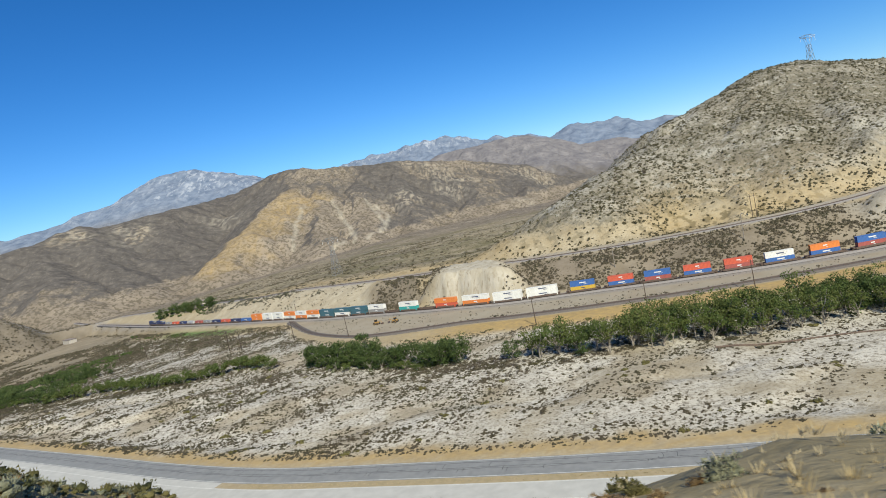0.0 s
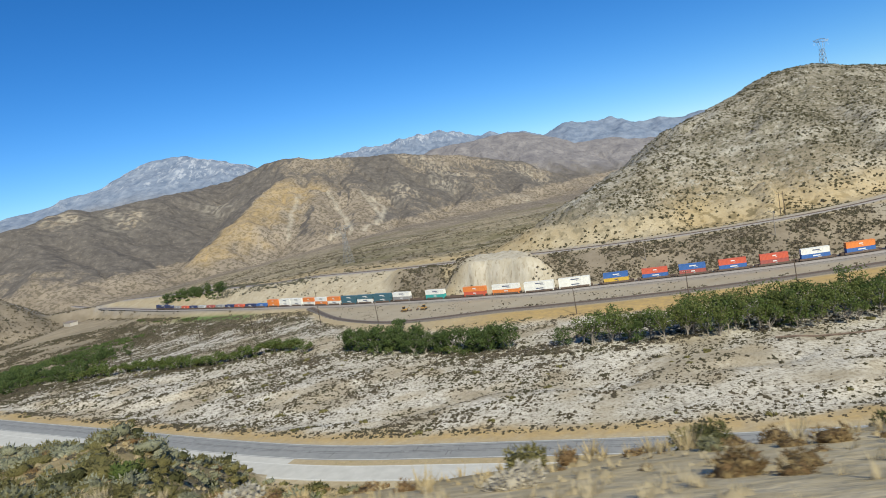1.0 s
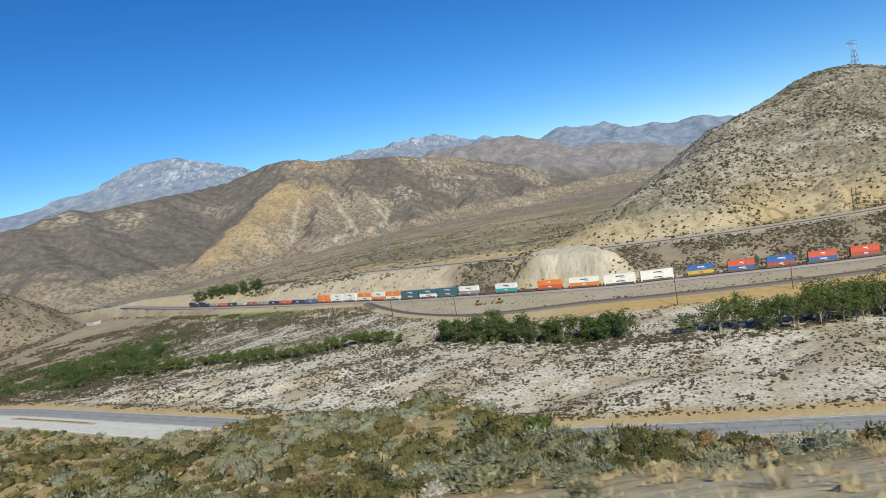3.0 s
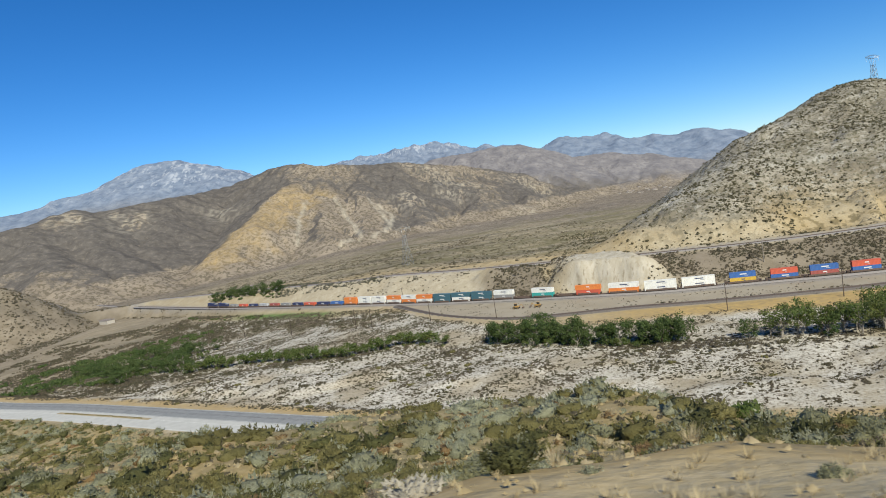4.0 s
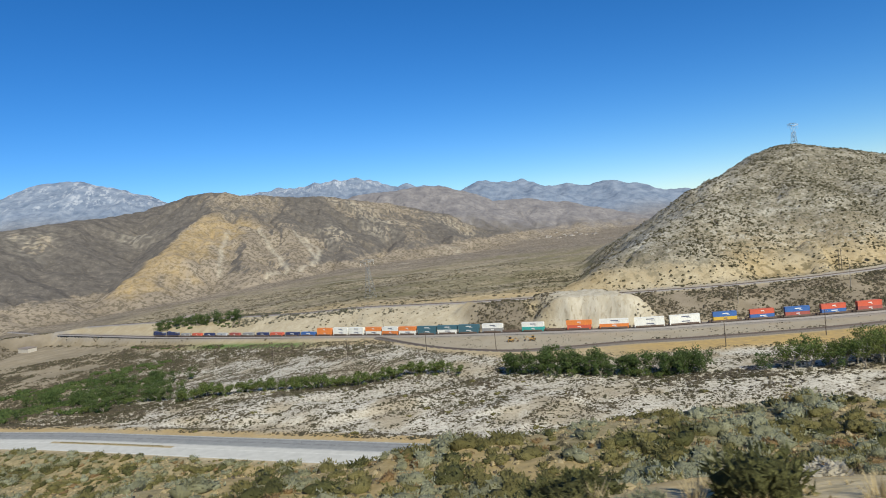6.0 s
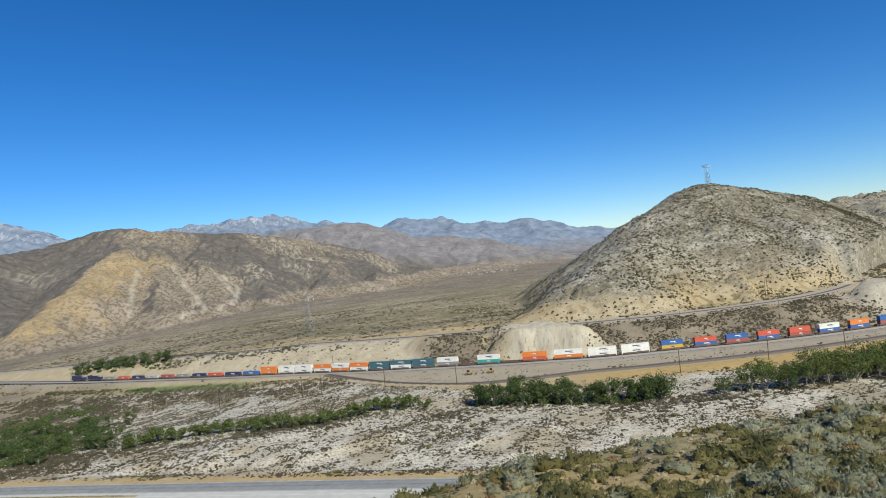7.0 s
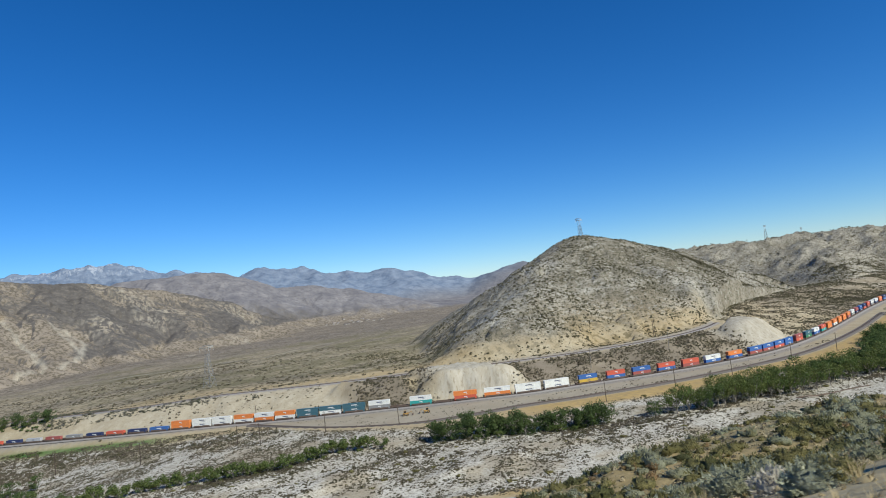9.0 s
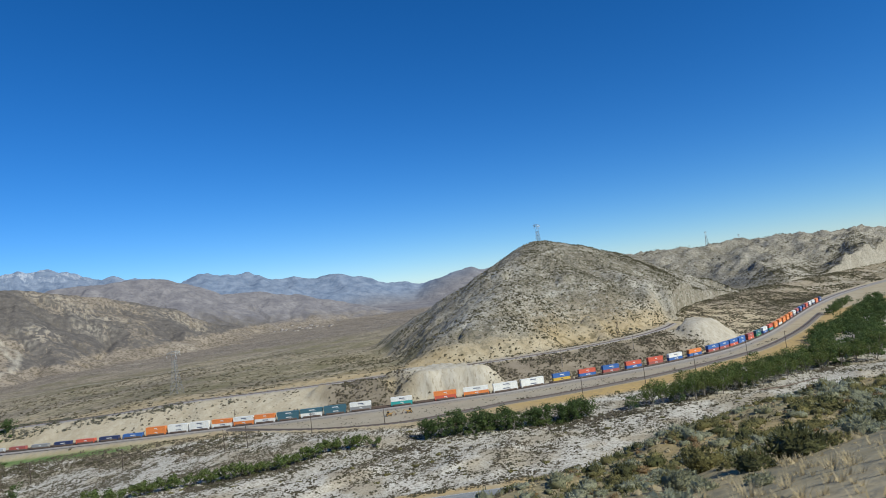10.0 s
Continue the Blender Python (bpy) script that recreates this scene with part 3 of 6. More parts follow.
def scatter(name, templates, places, material):
    """One mesh of many copies. places: x, y, z, turn, size, height factor, template index."""
    V, F, off = [], [], 0
    places = np.asarray(places, float)
    for k, (tv, tf) in enumerate(templates):
        sel = places[places[:, 6].astype(int) == k]
        if not len(sel):
            continue
        c, s = np.cos(sel[:, 3]), np.sin(sel[:, 3])
        x = (tv[None, :, 0] * c[:, None] - tv[None, :, 1] * s[:, None]) * sel[:, 4, None] + sel[:, 0, None]
        y = (tv[None, :, 0] * s[:, None] + tv[None, :, 1] * c[:, None]) * sel[:, 4, None] + sel[:, 1, None]
        z = tv[None, :, 2] * (sel[:, 4] * sel[:, 5])[:, None] + sel[:, 2, None]
        V.append(np.stack([x, y, z], 2).reshape(-1, 3))
        F.append((tf[None] + (np.arange(len(sel)) * len(tv))[:, None, None] + off).reshape(-1, 3))
        off += len(sel) * len(tv)
    V, F = np.concatenate(V), np.concatenate(F)
    me = bpy.data.meshes.new(name)
    me.vertices.add(len(V))
    me.vertices.foreach_set("co", V.astype(np.float32).ravel())
    me.loops.add(F.size)
    me.loops.foreach_set("vertex_index", F.astype(np.int32).ravel())
    me.polygons.add(len(F))
    me.polygons.foreach_set("loop_start", np.arange(0, F.size, 3, dtype=np.int32))
    me.update(calc_edges=True)
    me.materials.append(material)
    return new(name, me)


def ball(level):
    """Corners and triangles of an icosahedron, split level times."""
    bm = bmesh.new()
    bmesh.ops.create_icosphere(bm, subdivisions=level + 1, radius=1.0)
    V = np.array([v.co[:] for v in bm.verts])
    F = np.array([[v.index for v in f.verts] for f in bm.faces])
    bm.free()
    return V, F


def leaf_bush(rng, lobes, level, leaves, leaf, flat=0.85, rough=0.22):
    """A bush of radius one on z = 0: lumpy lobes of foliage with loose leaves and twigs standing out."""
    bv, bf = ball(level)
    V, F, k = [], [], 0
    spots = [(0, 0, 0.34, 0.48)]
    for a in np.linspace(0, 6.28, lobes, endpoint=False) + rng.uniform(0, 6):
        o = rng.uniform(0.4, 0.78)
        spots.append((o * math.cos(a), o * math.sin(a), rng.uniform(0.12, 0.46), rng.uniform(0.22, 0.44)))
    for x, y, z, r in spots[:lobes]:
        v = bv * (r * (1 + rough * rng.uniform(-1, 1, len(bv))))[:, None] + np.array([x, y, z])
        v[:, 2] = np.maximum(v[:, 2] * flat, -0.05)
        V.append(v)
        F.append(bf + k)
        k += len(v)
    if leaves:
        S = np.array(spots[:lobes])
        i = rng.integers(0, len(S), leaves)
        d = rng.normal(size=(leaves, 3))
        d[:, 2] = np.abs(d[:, 2]) * 0.8
        d /= np.linalg.norm(d, axis=1)[:, None]
        c = S[i, :3] + d * (S[i, 3] * rng.uniform(0.85, 1.2, leaves))[:, None]
        c[:, 2] = np.maximum(c[:, 2] * flat, 0.02)
        u = np.cross(d, rng.normal(size=(leaves, 3)))
        u /= np.linalg.norm(u, axis=1)[:, None] + 1e-9
        size = leaf * rng.uniform(0.6, 1.4, leaves)[:, None]
        tip = c + (d + 0.6 * rng.normal(size=(leaves, 3))) * size
        V.append(np.stack([c - u * size * 0.35, c + u * size * 0.35, tip], 1).reshape(-1, 3))
        F.append(np.arange(leaves * 3).reshape(-1, 3) + k)
    return np.concatenate(V), np.concatenate(F)


def brush_bush(rng, level, stems, leaf, thin=0.3, tall=0.85, spike=0.35):
    """A bush of radius one on z = 0: a lumpy core of clumps, covered with short leaves that stand out from it."""
    n = rng.integers(6, 10)
    a = rng.uniform(0, 6.28, n)
    o = rng.uniform(0.1, 0.66, n)
    C = np.stack([o * np.cos(a), o * np.sin(a), rng.uniform(0.12, 0.5, n) * (1.1 - 0.6 * o)], 1)
    R = rng.uniform(0.2, 0.4, n)

    def shell(d):
        along_ = d @ C.T
        off = np.sqrt(np.maximum((C ** 2).sum(1)[None] - along_ ** 2, 0))
        return np.maximum(np.max(np.where(off < R[None], along_ + np.sqrt(np.maximum(R[None] ** 2 - off ** 2, 0)), 0), 1), 0.3)
    bv, bf = ball(level)
    core = bv * (shell(bv) * rng.uniform(0.72, 0.98, len(bv)))[:, None]
    core[:, 2] = np.maximum(core[:, 2] * tall, -0.08)
    d = rng.normal(size=(stems, 3))
    d[:, 2] = np.abs(d[:, 2])
    d /= np.linalg.norm(d, axis=1)[:, None]
    c = d * (shell(d) * rng.uniform(0.82, 1.02, stems))[:, None]
    c[:, 2] = np.maximum(c[:, 2] * tall, 0.0)
    up = d * 0.8 + np.array([0, 0, spike]) + 0.5 * rng.normal(size=(stems, 3))
    up /= np.linalg.norm(up, axis=1)[:, None]
    side = np.cross(up, rng.normal(size=(stems, 3)))
    side /= np.linalg.norm(side, axis=1)[:, None] + 1e-9
    L = leaf * rng.uniform(0.5, 1.4, stems)[:, None]
    V = np.stack([c - side * L * thin, c + side * L * thin, c + up * L], 1).reshape(-1, 3)
    return np.concatenate([core, V]), np.concatenate([bf, np.arange(stems * 3).reshape(-1, 3) + len(core)])


def tiny_bush(rng, leaves=5):
    """A ragged little bush: a low hub with a few leaves standing out of it."""
    n = 4
    a = np.arange(n) / n * 6.283 + rng.uniform(0, 1)
    V = [(0, 0, rng.uniform(0.55, 0.8))]
    for t in a:
        q = 0.8 * rng.uniform(0.55, 1.35)
        V.append((q * math.cos(t), q * math.sin(t), -0.06))
    F = [(0, 1 + i, 1 + (i + 1) % n) for i in range(n)]
    for _ in range(leaves):
        t, q, k = rng.uniform(0, 6.28), rng.uniform(0.15, 0.75), len(V)
        x, y, w, b = q * math.cos(t), q * math.sin(t), rng.uniform(0.18, 0.34), rng.uniform(0, 6.28)
        V += [(x - w * math.cos(b), y - w * math.sin(b), 0.1), (x + w * math.cos(b), y + w * math.sin(b), 0.1), (x * 1.2, y * 1.2, rng.uniform(0.5, 1.0))]
        F.append((k, k + 1, k + 2))
    return np.array(V), np.array(F)


def grass_tuft(rng, blades, tall=1.0):
    a = rng.uniform(0, 6.28, blades)
    r = rng.uniform(0, 0.35, blades)
    lean = rng.uniform(0.1, 0.6, blades)
    base = np.stack([r * np.cos(a), r * np.sin(a), np.full(blades, -0.05)], 1)
    tip = base + np.stack([lean * np.cos(a), lean * np.sin(a), rng.uniform(0.5, 1.0, blades) * tall], 1)
    side = np.stack([-np.sin(a), np.cos(a), np.zeros(blades)], 1) * (0.035 if blades > 20 else 0.06)
    V = np.stack([base - side, base + side, tip], 1).reshape(-1, 3)
    return V, np.arange(blades * 3).reshape(-1, 3)


# ---------- ground ----------
def axis(stops):
    """Grid lines whose spacing goes from stop to stop: (place, spacing)."""
    at, step = np.array(stops, float).T
    out = [at[0]]
    while out[-1] < at[-1]:
        out.append(out[-1] + float(np.interp(out[-1], at, step)))
    return np.array(out)


def build_ground():
    xs = axis([(-4200, 70), (-1900, 22), (-1350, 11), (-500, 7), (-300, 3.5), (470, 3.5), (700, 8), (1500, 14), (2200, 26), (4700, 60)])
    ys = axis([(-400, 30), (-20, 5), (4, 2.2), (520, 2.2), (800, 6), (1450, 8), (2600, 9), (3400, 15), (4200, 16), (4750, 30)])
    X, Y = np.meshgrid(xs, ys)
    Z = height(X, Y)
    nx, ny = len(xs), len(ys)
    me = bpy.data.meshes.new("ground")
    me.vertices.add(nx * ny)
    me.vertices.foreach_set("co", np.stack([X, Y, Z], 2).astype(np.float32).ravel())
    i = (np.arange(ny - 1)[:, None] * nx + np.arange(nx - 1)[None]).ravel()
    quads = np.stack([i, i + 1, i + nx + 1, i + nx], 1).astype(np.int32)
    me.loops.add(quads.size)
    me.loops.foreach_set("vertex_index", quads.ravel())
    me.polygons.add(len(quads))
    me.polygons.foreach_set("loop_start", np.arange(0, quads.size, 4, dtype=np.int32))
    me.polygons.foreach_set("use_smooth", np.ones(len(quads), dtype=bool))
    me.update(calc_edges=True)
    ym, ys_, yu, yr = (ycurve(c, X) for c in (MAIN, SIDING, UPPER, OLD_ROAD))
    gy, gx = np.gradient(Z, ys, xs)
    steep = np.hypot(gx, gy)
    f1, f2 = fbm(X, Y, 40, 4, 201), fbm(X, Y, 14, 4, 205)
    left = sstep(-120, -95, X)
    north = ys_ * left + (ym - 8) * (1 - left)
    wash = sstep(yr + 17, yr + 24, Y + 5 * f2) * (1 - sstep(north - 38, north - 24, Y + 6 * f1)) * sstep(-330, -230, X + 25 * f1)
    dirty = sstep(0.0, 0.5, f1 + 0.4 * f2)
    sand = wash * (1 - 0.7 * dirty)
    strip = sstep(-340, -280, X) * sstep(north - 42, north - 30, Y + 6 * f2) * (1 - sstep(north - 7, north - 3, Y))
    verge = (1 - sstep(yr + 17, yr + 22, Y + 4 * f2)) * sstep(yr + 11, yr + 13, Y)
    bank = sstep(-330, -250, X) * sstep(3, 10, Y - yu) * (1 - sstep(40, 110, Y - yu + 25 * f1)) * (1 - sstep(20, 60, X))
    grass = np.clip(strip * (0.2 + 0.8 * sstep(-45, 15, X)) + verge * 0.7 + bank * 0.34, 0, 1)
    hillg = sstep(2, 8, Y - yu) * (1 - sstep(42, 66, Z + 10 * f1)) * sstep(90, 140, X) * (1 - sstep(230, 270, X)) * (Y < 600)
    grass = np.maximum(grass, hillg * 0.36 * (0.7 + 0.6 * f1))
    # golden flank; dark slope across its gully, with scrub and shade in its colour
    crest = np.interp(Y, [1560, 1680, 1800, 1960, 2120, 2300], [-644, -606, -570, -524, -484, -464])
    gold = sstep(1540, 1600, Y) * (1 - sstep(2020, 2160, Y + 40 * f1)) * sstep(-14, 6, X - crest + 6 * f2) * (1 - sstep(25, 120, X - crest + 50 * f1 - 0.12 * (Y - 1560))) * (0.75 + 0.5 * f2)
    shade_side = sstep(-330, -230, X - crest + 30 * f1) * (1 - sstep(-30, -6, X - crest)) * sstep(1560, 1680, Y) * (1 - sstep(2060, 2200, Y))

    def trace(line, wide):
        """1 along a plan line, wandering a little."""
        out = np.zeros_like(X)
        for (ax, ay), (bx, by) in zip(line[:-1], line[1:]):
            L2 = (bx - ax) ** 2 + (by - ay) ** 2
            u = np.clip(((X - ax) * (bx - ax) + (Y - ay) * (by - ay)) / L2, 0, 1)
            out = np.maximum(out, np.exp(-((np.hypot(X - ax - u * (bx - ax), Y - ay - u * (by - ay)) + wide * f2) / wide) ** 2))
        return out
    streak = np.maximum.reduce([trace(q, 5.0) for q in (
        [(-413, 2011), (-422, 1873), (-416, 1750)], [(-329, 2045), (-284, 1913), (-245, 1790), (-239, 1746), (-296, 1676)], [(-300, 1980), (-262, 1830), (-239, 1746)],
        [(-223, 2045), (-190, 1950), (-161, 1862), (-209, 1747)], [(-195, 2000), (-150, 1930), (-161, 1862)], [(60, 1900), (85, 1700)])])
    bare = np.zeros_like(X)
    for bx, by, rx, ry in ((-898, 1880, 45, 110), (-952, 1915, 40, 60), (-1031, 1816, 60, 60), (-690, 2090, 70, 60), (-97, 2080, 60, 80), (78, 2340, 90, 60), (378, 2480, 90, 70), (63, 2240, 70, 50),
                           (300, 2100, 60, 60), (-20, 2420, 80, 40)):
        bare = np.maximum(bare, np.exp(-((X - bx) / rx) ** 2 - ((Y - by) / ry) ** 2))
    grass = np.clip(np.maximum(grass, gold * 0.56), 0, 1)
    face = sstep(ym + 11, ym + 14, Y) * (1 - sstep(yu - 14, yu - 8, Y)) * np.exp(-np.abs((X - 12 + 3 * f2) / np.maximum(29 - 0.55 * (Z - 15), 6)) ** 8)
    face2 = sstep(ym + 10, ym + 13, Y) * (1 - sstep(yu - 16, yu - 6, Y + 6 * f2)) * np.exp(-np.abs((X - 238) / 34) ** 6) * 0.8
    leftcut = sstep(ym + 9, ym + 14, Y) * (1 - sstep(yu - 4, yu, Y)) * (X < -56) * sstep(-260, -180, X)
    pale = np.clip(0.9 * face + face2 + 0.4 * leftcut, 0, 1)
    badpale = sstep(0.3, 0.75, 0.8 * f1 + 0.6 * f2 + steep) * sstep(560, 700, X) * (Y > 350) * (Y < 1300) * 0.42
    pale = np.maximum(np.maximum(pale, badpale), np.maximum(0.6 * streak, 0.45 * trace([(-620, 1290), (-350, 1190), (-150, 1125), (60, 1080), (260, 1240)], 4.0)))
    bench = sstep(ys_ - 3.5, ys_ - 2, Y) * left + sstep(ym - 8, ym - 5, Y) * (1 - left)
    stones = bench * (1 - sstep(ym + 7, ym + 11, Y))
    stones = stones * (1 - 0.55 * sstep(ys_ + 3, ys_ + 6, Y + 2 * f2) * (1 - sstep(ym - 10, ym - 6, Y)) * left)
    stones = stones * (1 - 0.8 * sstep(190, 260, X) * (1 - sstep(ym - 9, ym - 5, Y)))
    stones = np.maximum(stones, (1 - sstep(4, 6, np.abs(Y - yu))) * 0.8 * (X < 250))
    hyd = Y - np.interp(X, *HIGHWAY_Y)
    near = (Y < yr - 14) * sstep(4, 9, hyd)
    bands = sstep(-0.1, 0.35, fbm(X * 0.35, Y * 1.2, 90, 4, 221)) * sstep(40, 120, Y - yu) * (1 - sstep(1300, 1600, Y))
    scrub = 0.8 * near + 0.7 * (1 - sstep(-300, -220, X)) * (Y > yr + 20) * (Y < ym) + (1 - sstep(-520, -440, X)) * (Y > 450) * 0.8 + sstep(20, 200, Y - yu) * 0.25 + 0.55 * bands + 1.0 * sstep(1300, 1700, Y)
    cutdark = sstep(ym + 11, ym + 15, Y) * (1 - sstep(yu - 9, yu - 5, Y)) * np.clip(sstep(30, 42, X) * (X < 250) + sstep(-66, -50, X + 0.5 * (ym + 30 - Y)) * (1 - sstep(-26, -18, X)), 0, 1)
    scrub = np.clip(scrub + 0.7 * sstep(380, 460, X) * (X < 1150) * (Y > ym + 14) * (Y < 560) + 1.0 * cutdark + 0.4 * dirty * wash, 0, 1) * (1 - 0.6 * (Y > yu) * (Y < 640) * sstep(20, 60, X))
    specks = np.clip(sstep(4, 30, Y - yu) * (Y < 3300), 0, 1)
    hazed_rock = sstep(3300, 3700, Y)
    grass = np.clip(grass + 0.75 * (Y < yr - 14) * sstep(3.6, 5, hyd) * (1 - sstep(11, 24, hyd + 5 * f2)) * (0.7 + 0.6 * f1), 0, 1)
    grass = np.clip(grass + 0.4 * near * sstep(-0.3, 0.3, f1), 0, 1)
    snow = hazed_rock * sstep(300, 420, Z) * sstep(0.15, 0.5, np.abs(gx) + 0.2)
    green = np.exp(-(((X + 215) / 50) ** 4 + ((Y - ycurve(MAIN, X) + 25) / 12) ** 4)) * (0.85 + 0.3 * f2)
    far = sstep(900, 1500, Y)
    mount = sstep(1250, 1550, Y) * (1 - hazed_rock)
    tan_zone = np.exp(-np.abs((X + 330 - 0.1 * (Y - 1850)) / 190) ** 4 - np.abs((Y - 1820) / 210) ** 4)
    big = fbm(X, Y, 260, 4, 231)
    # left-facing slopes take more dark cover, the shaded gully slope most
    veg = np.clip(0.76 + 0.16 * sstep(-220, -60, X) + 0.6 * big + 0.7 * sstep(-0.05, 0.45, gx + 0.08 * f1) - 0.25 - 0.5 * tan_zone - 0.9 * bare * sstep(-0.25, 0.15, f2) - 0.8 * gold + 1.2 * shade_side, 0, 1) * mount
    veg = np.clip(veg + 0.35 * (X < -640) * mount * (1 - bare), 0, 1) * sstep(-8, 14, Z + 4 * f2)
    pale = np.clip(pale + 0.45 * bare * sstep(0.0, 0.3, f2 + 0.5 * f1) * mount, 0, 1)
    hazed_scrub = sstep(2660, 2900, Y + 60 * f1) * (1 - hazed_rock) * sstep(-200, 60, X)
    hill = np.maximum(sstep(8, 30, Y - yu) * sstep(32, 50, Z), sstep(258, 285, X) * sstep(-10, 4, Y - yu) * sstep(18, 32, Z)) * (1 - sstep(900, 1400, Y))
    brush = np.zeros_like(X)
    for bx, by, rx, ry in ((240, 445, 40, 42), (290, 505, 50, 40), (391, 468, 60, 60), (331, 478, 40, 40), (195, 458, 26, 24), (52, 405, 24, 14), (110, 420, 22, 10), (430, 600, 90, 60)):
        brush = np.maximum(brush, np.exp(-((X - bx) / rx) ** 2 - ((Y - by) / ry) ** 2))
    brush = np.clip(brush + 0.5 * sstep(0.05, 0.45, f1), 0, 1)
    facet = np.zeros_like(X)
    for bx, by, rx, ry in ((235, 368, 40, 16), (278, 398, 14, 34), (190, 380, 24, 8), (140, 480, 30, 30), (94, 450, 30, 24), (195, 505, 24, 22), (75, 425, 14, 10)):
        facet = np.maximum(facet, np.exp(-((X - bx) / rx) ** 2 - ((Y - by) / ry) ** 2))
    facet = np.clip(np.maximum(facet * (0.7 + f2), np.maximum(trace([(183, 437), (205, 428), (224, 420), (255, 420), (283, 426)], 1.9), trace([(169, 375), (195, 368), (220, 362), (262, 366)], 2.2))), 0, 1)
    olive = np.clip(sstep(-0.15, 0.3, fbm(X * 0.4 + Y * 0.1, Y * 1.1 - 0.2 * X, 110, 4, 223)) * sstep(25, 90, Y - yu) * (1 - sstep(1250, 1500, Y)) * sstep(-260, -120, X), 0, 1) * (1 - 0.8 * hill)
    for off, wide in ((0, 13), (130, 9), (300, 12)):
        olive = np.maximum(olive, trace([(-330 - off, 1150 + off), (-206, 1025 + off), (-140, 924 + off), (-3, 836 + off), (82, 811 + off), (207, 880 + off), (420, 1150 + off)], wide) * (0.7 + f1) * (1 - hill))
    olive = np.clip(olive, 0, 1)
    for key, val in dict(straw=np.clip((Y < yr - 14) * sstep(2.5, 3.6, hyd) * (1 - sstep(9, 17, hyd + 4 * f2)) * (0.75 + 0.5 * f1), 0, 1), olive=olive, duff=near, far=far, hill=hill, veg=veg, hazed_scrub=hazed_scrub, brush=brush, facet=facet, sand=sand, grass=grass, pale=pale, stones=stones, scrub=scrub, specks=specks, hazed_rock=hazed_rock, snow=snow, green=green).items():
        at = me.attributes.new(key, "FLOAT", "POINT")
        at.data.foreach_set("value", np.broadcast_to(val, X.shape).astype(np.float32).ravel())
    me.materials.append(M_GROUND)
    return tagged(new("ground", me), "dry desert valley floor with scrub hills and far mountains", "ground", kind="structure")


ground = build_ground()

# ---------- roads ----------
flat_road = lambda x, y: 16.62
road = ribbon("road", OLD_ROAD, 1.0, 9.5, flat_road, M_ASPHALT, 0.02, 0.15)
tagged(road, "worn grey asphalt carriageway of an old road with sealed cracks", "road", kind="structure")
road2 = ribbon("road_near_lanes", OLD_ROAD, -9.5, -1.8, flat_road, M_PALE_ROAD, 0.02, 0.15)
tagged(road2, "pale weathered concrete carriageway of an old road", "road", kind="structure")

# ---------- railway ----------
def build_track(name, line, z_of, label, bed_mat=M_BALLAST):
    top = tagged(new(name), label, "railway track", kind="structure")
    bed = ribbon("ballast_bed", line, -2.2, 2.2, lambda x, y: float(z_of(x)) + 0.40, bed_mat, 0, 0.75)
    bed.parent = top
    for o in (-0.76, 0.68):
        r = ribbon("rail", line, o, o + 0.08, lambda x, y: float(z_of(x)) + 0.62, M_RAIL, 0, 0.16)
        r.parent = top
    x, y, h, q = along(line, 0.62)
    tv = np.array([(-0.11, -1.3, 0), (0.11, -1.3, 0), (0.11, 1.3, 0), (-0.11, 1.3, 0), (-0.11, -1.3, 0.2), (0.11, -1.3, 0.2), (0.11, 1.3, 0.2), (-0.11, 1.3, 0.2)])
    tf = np.array([(4, 5, 6), (4, 6, 7), (0, 1, 5), (0, 5, 4), (2, 3, 7), (2, 7, 6), (1, 2, 6), (1, 6, 5), (3, 0, 4), (3, 4, 7)])
    pl = np.stack([x, y, z_of(x) + 0.25, h, np.ones_like(x), np.ones_like(x), np.zeros_like(x)], 1)
    t = tagged(scatter("ties", [(tv, tf)], pl, M_TIE), kind="stuff")
    t.parent = top
    return top


build_track("main_track", MAIN, lambda x: main_z(x), "main railway track on grey ballast below the cut")
build_track("siding_track", SIDING, lambda x: main_z(x) - 0.2, "empty lower railway track on dark oily ballast", M_BALLAST_DARK)
build_track("upper_track", UPPER[UPPER[:, 0] < 250], lambda x: upper_z(x), "upper railway track on a shelf round the hill")

# ---------- the freight train ----------
def paint(name, colour, fade=0.75):
    n = Nodes(name, 0.5, spec=0.4)
    col = n.mix(n.mul(n.noise(0.9, 5, stretch=(1, 1, 0.3)), 0.45), colour, tuple(min(1, c * fade + 0.03) for c in colour))
    col = n.mix(n.mul(n.noise(3.0, 6, lo=0.55, hi=0.75, stretch=(1, 1, 0.35)), 0.35), col, (0.16, 0.09, 0.055))
    return n.done(col)


PAINTS = {k: paint(k + "_paint", c) for k, c in dict(
    orange=(0.72, 0.23, 0.055), white=(0.78, 0.78, 0.74), blue=(0.05, 0.14, 0.40), red=(0.58, 0.115, 0.065), maroon=(0.36, 0.10, 0.085),
    petrol=(0.05, 0.13, 0.17), teal=(0.05, 0.36, 0.34), yellow=(0.60, 0.40, 0.06), navy=(0.025, 0.04, 0.12), grey=(0.28, 0.28, 0.28),
    green=(0.05, 0.20, 0.09), silver=(0.45, 0.46, 0.48)).items()}
M_CAR = plain_material("rusty_car_steel", (0.105, 0.075, 0.062), (0.17, 0.12, 0.09), 1.5, 0.8)
M_WHEEL = plain_material("wheel_steel", (0.09, 0.075, 0.065), (0.16, 0.13, 0.11), 3.0, 0.5, 0.6)
M_MARK_LIGHT = plain_material("light_marking", (0.75, 0.75, 0.75), (0.6, 0.6, 0.6), 2.0, 0.5)
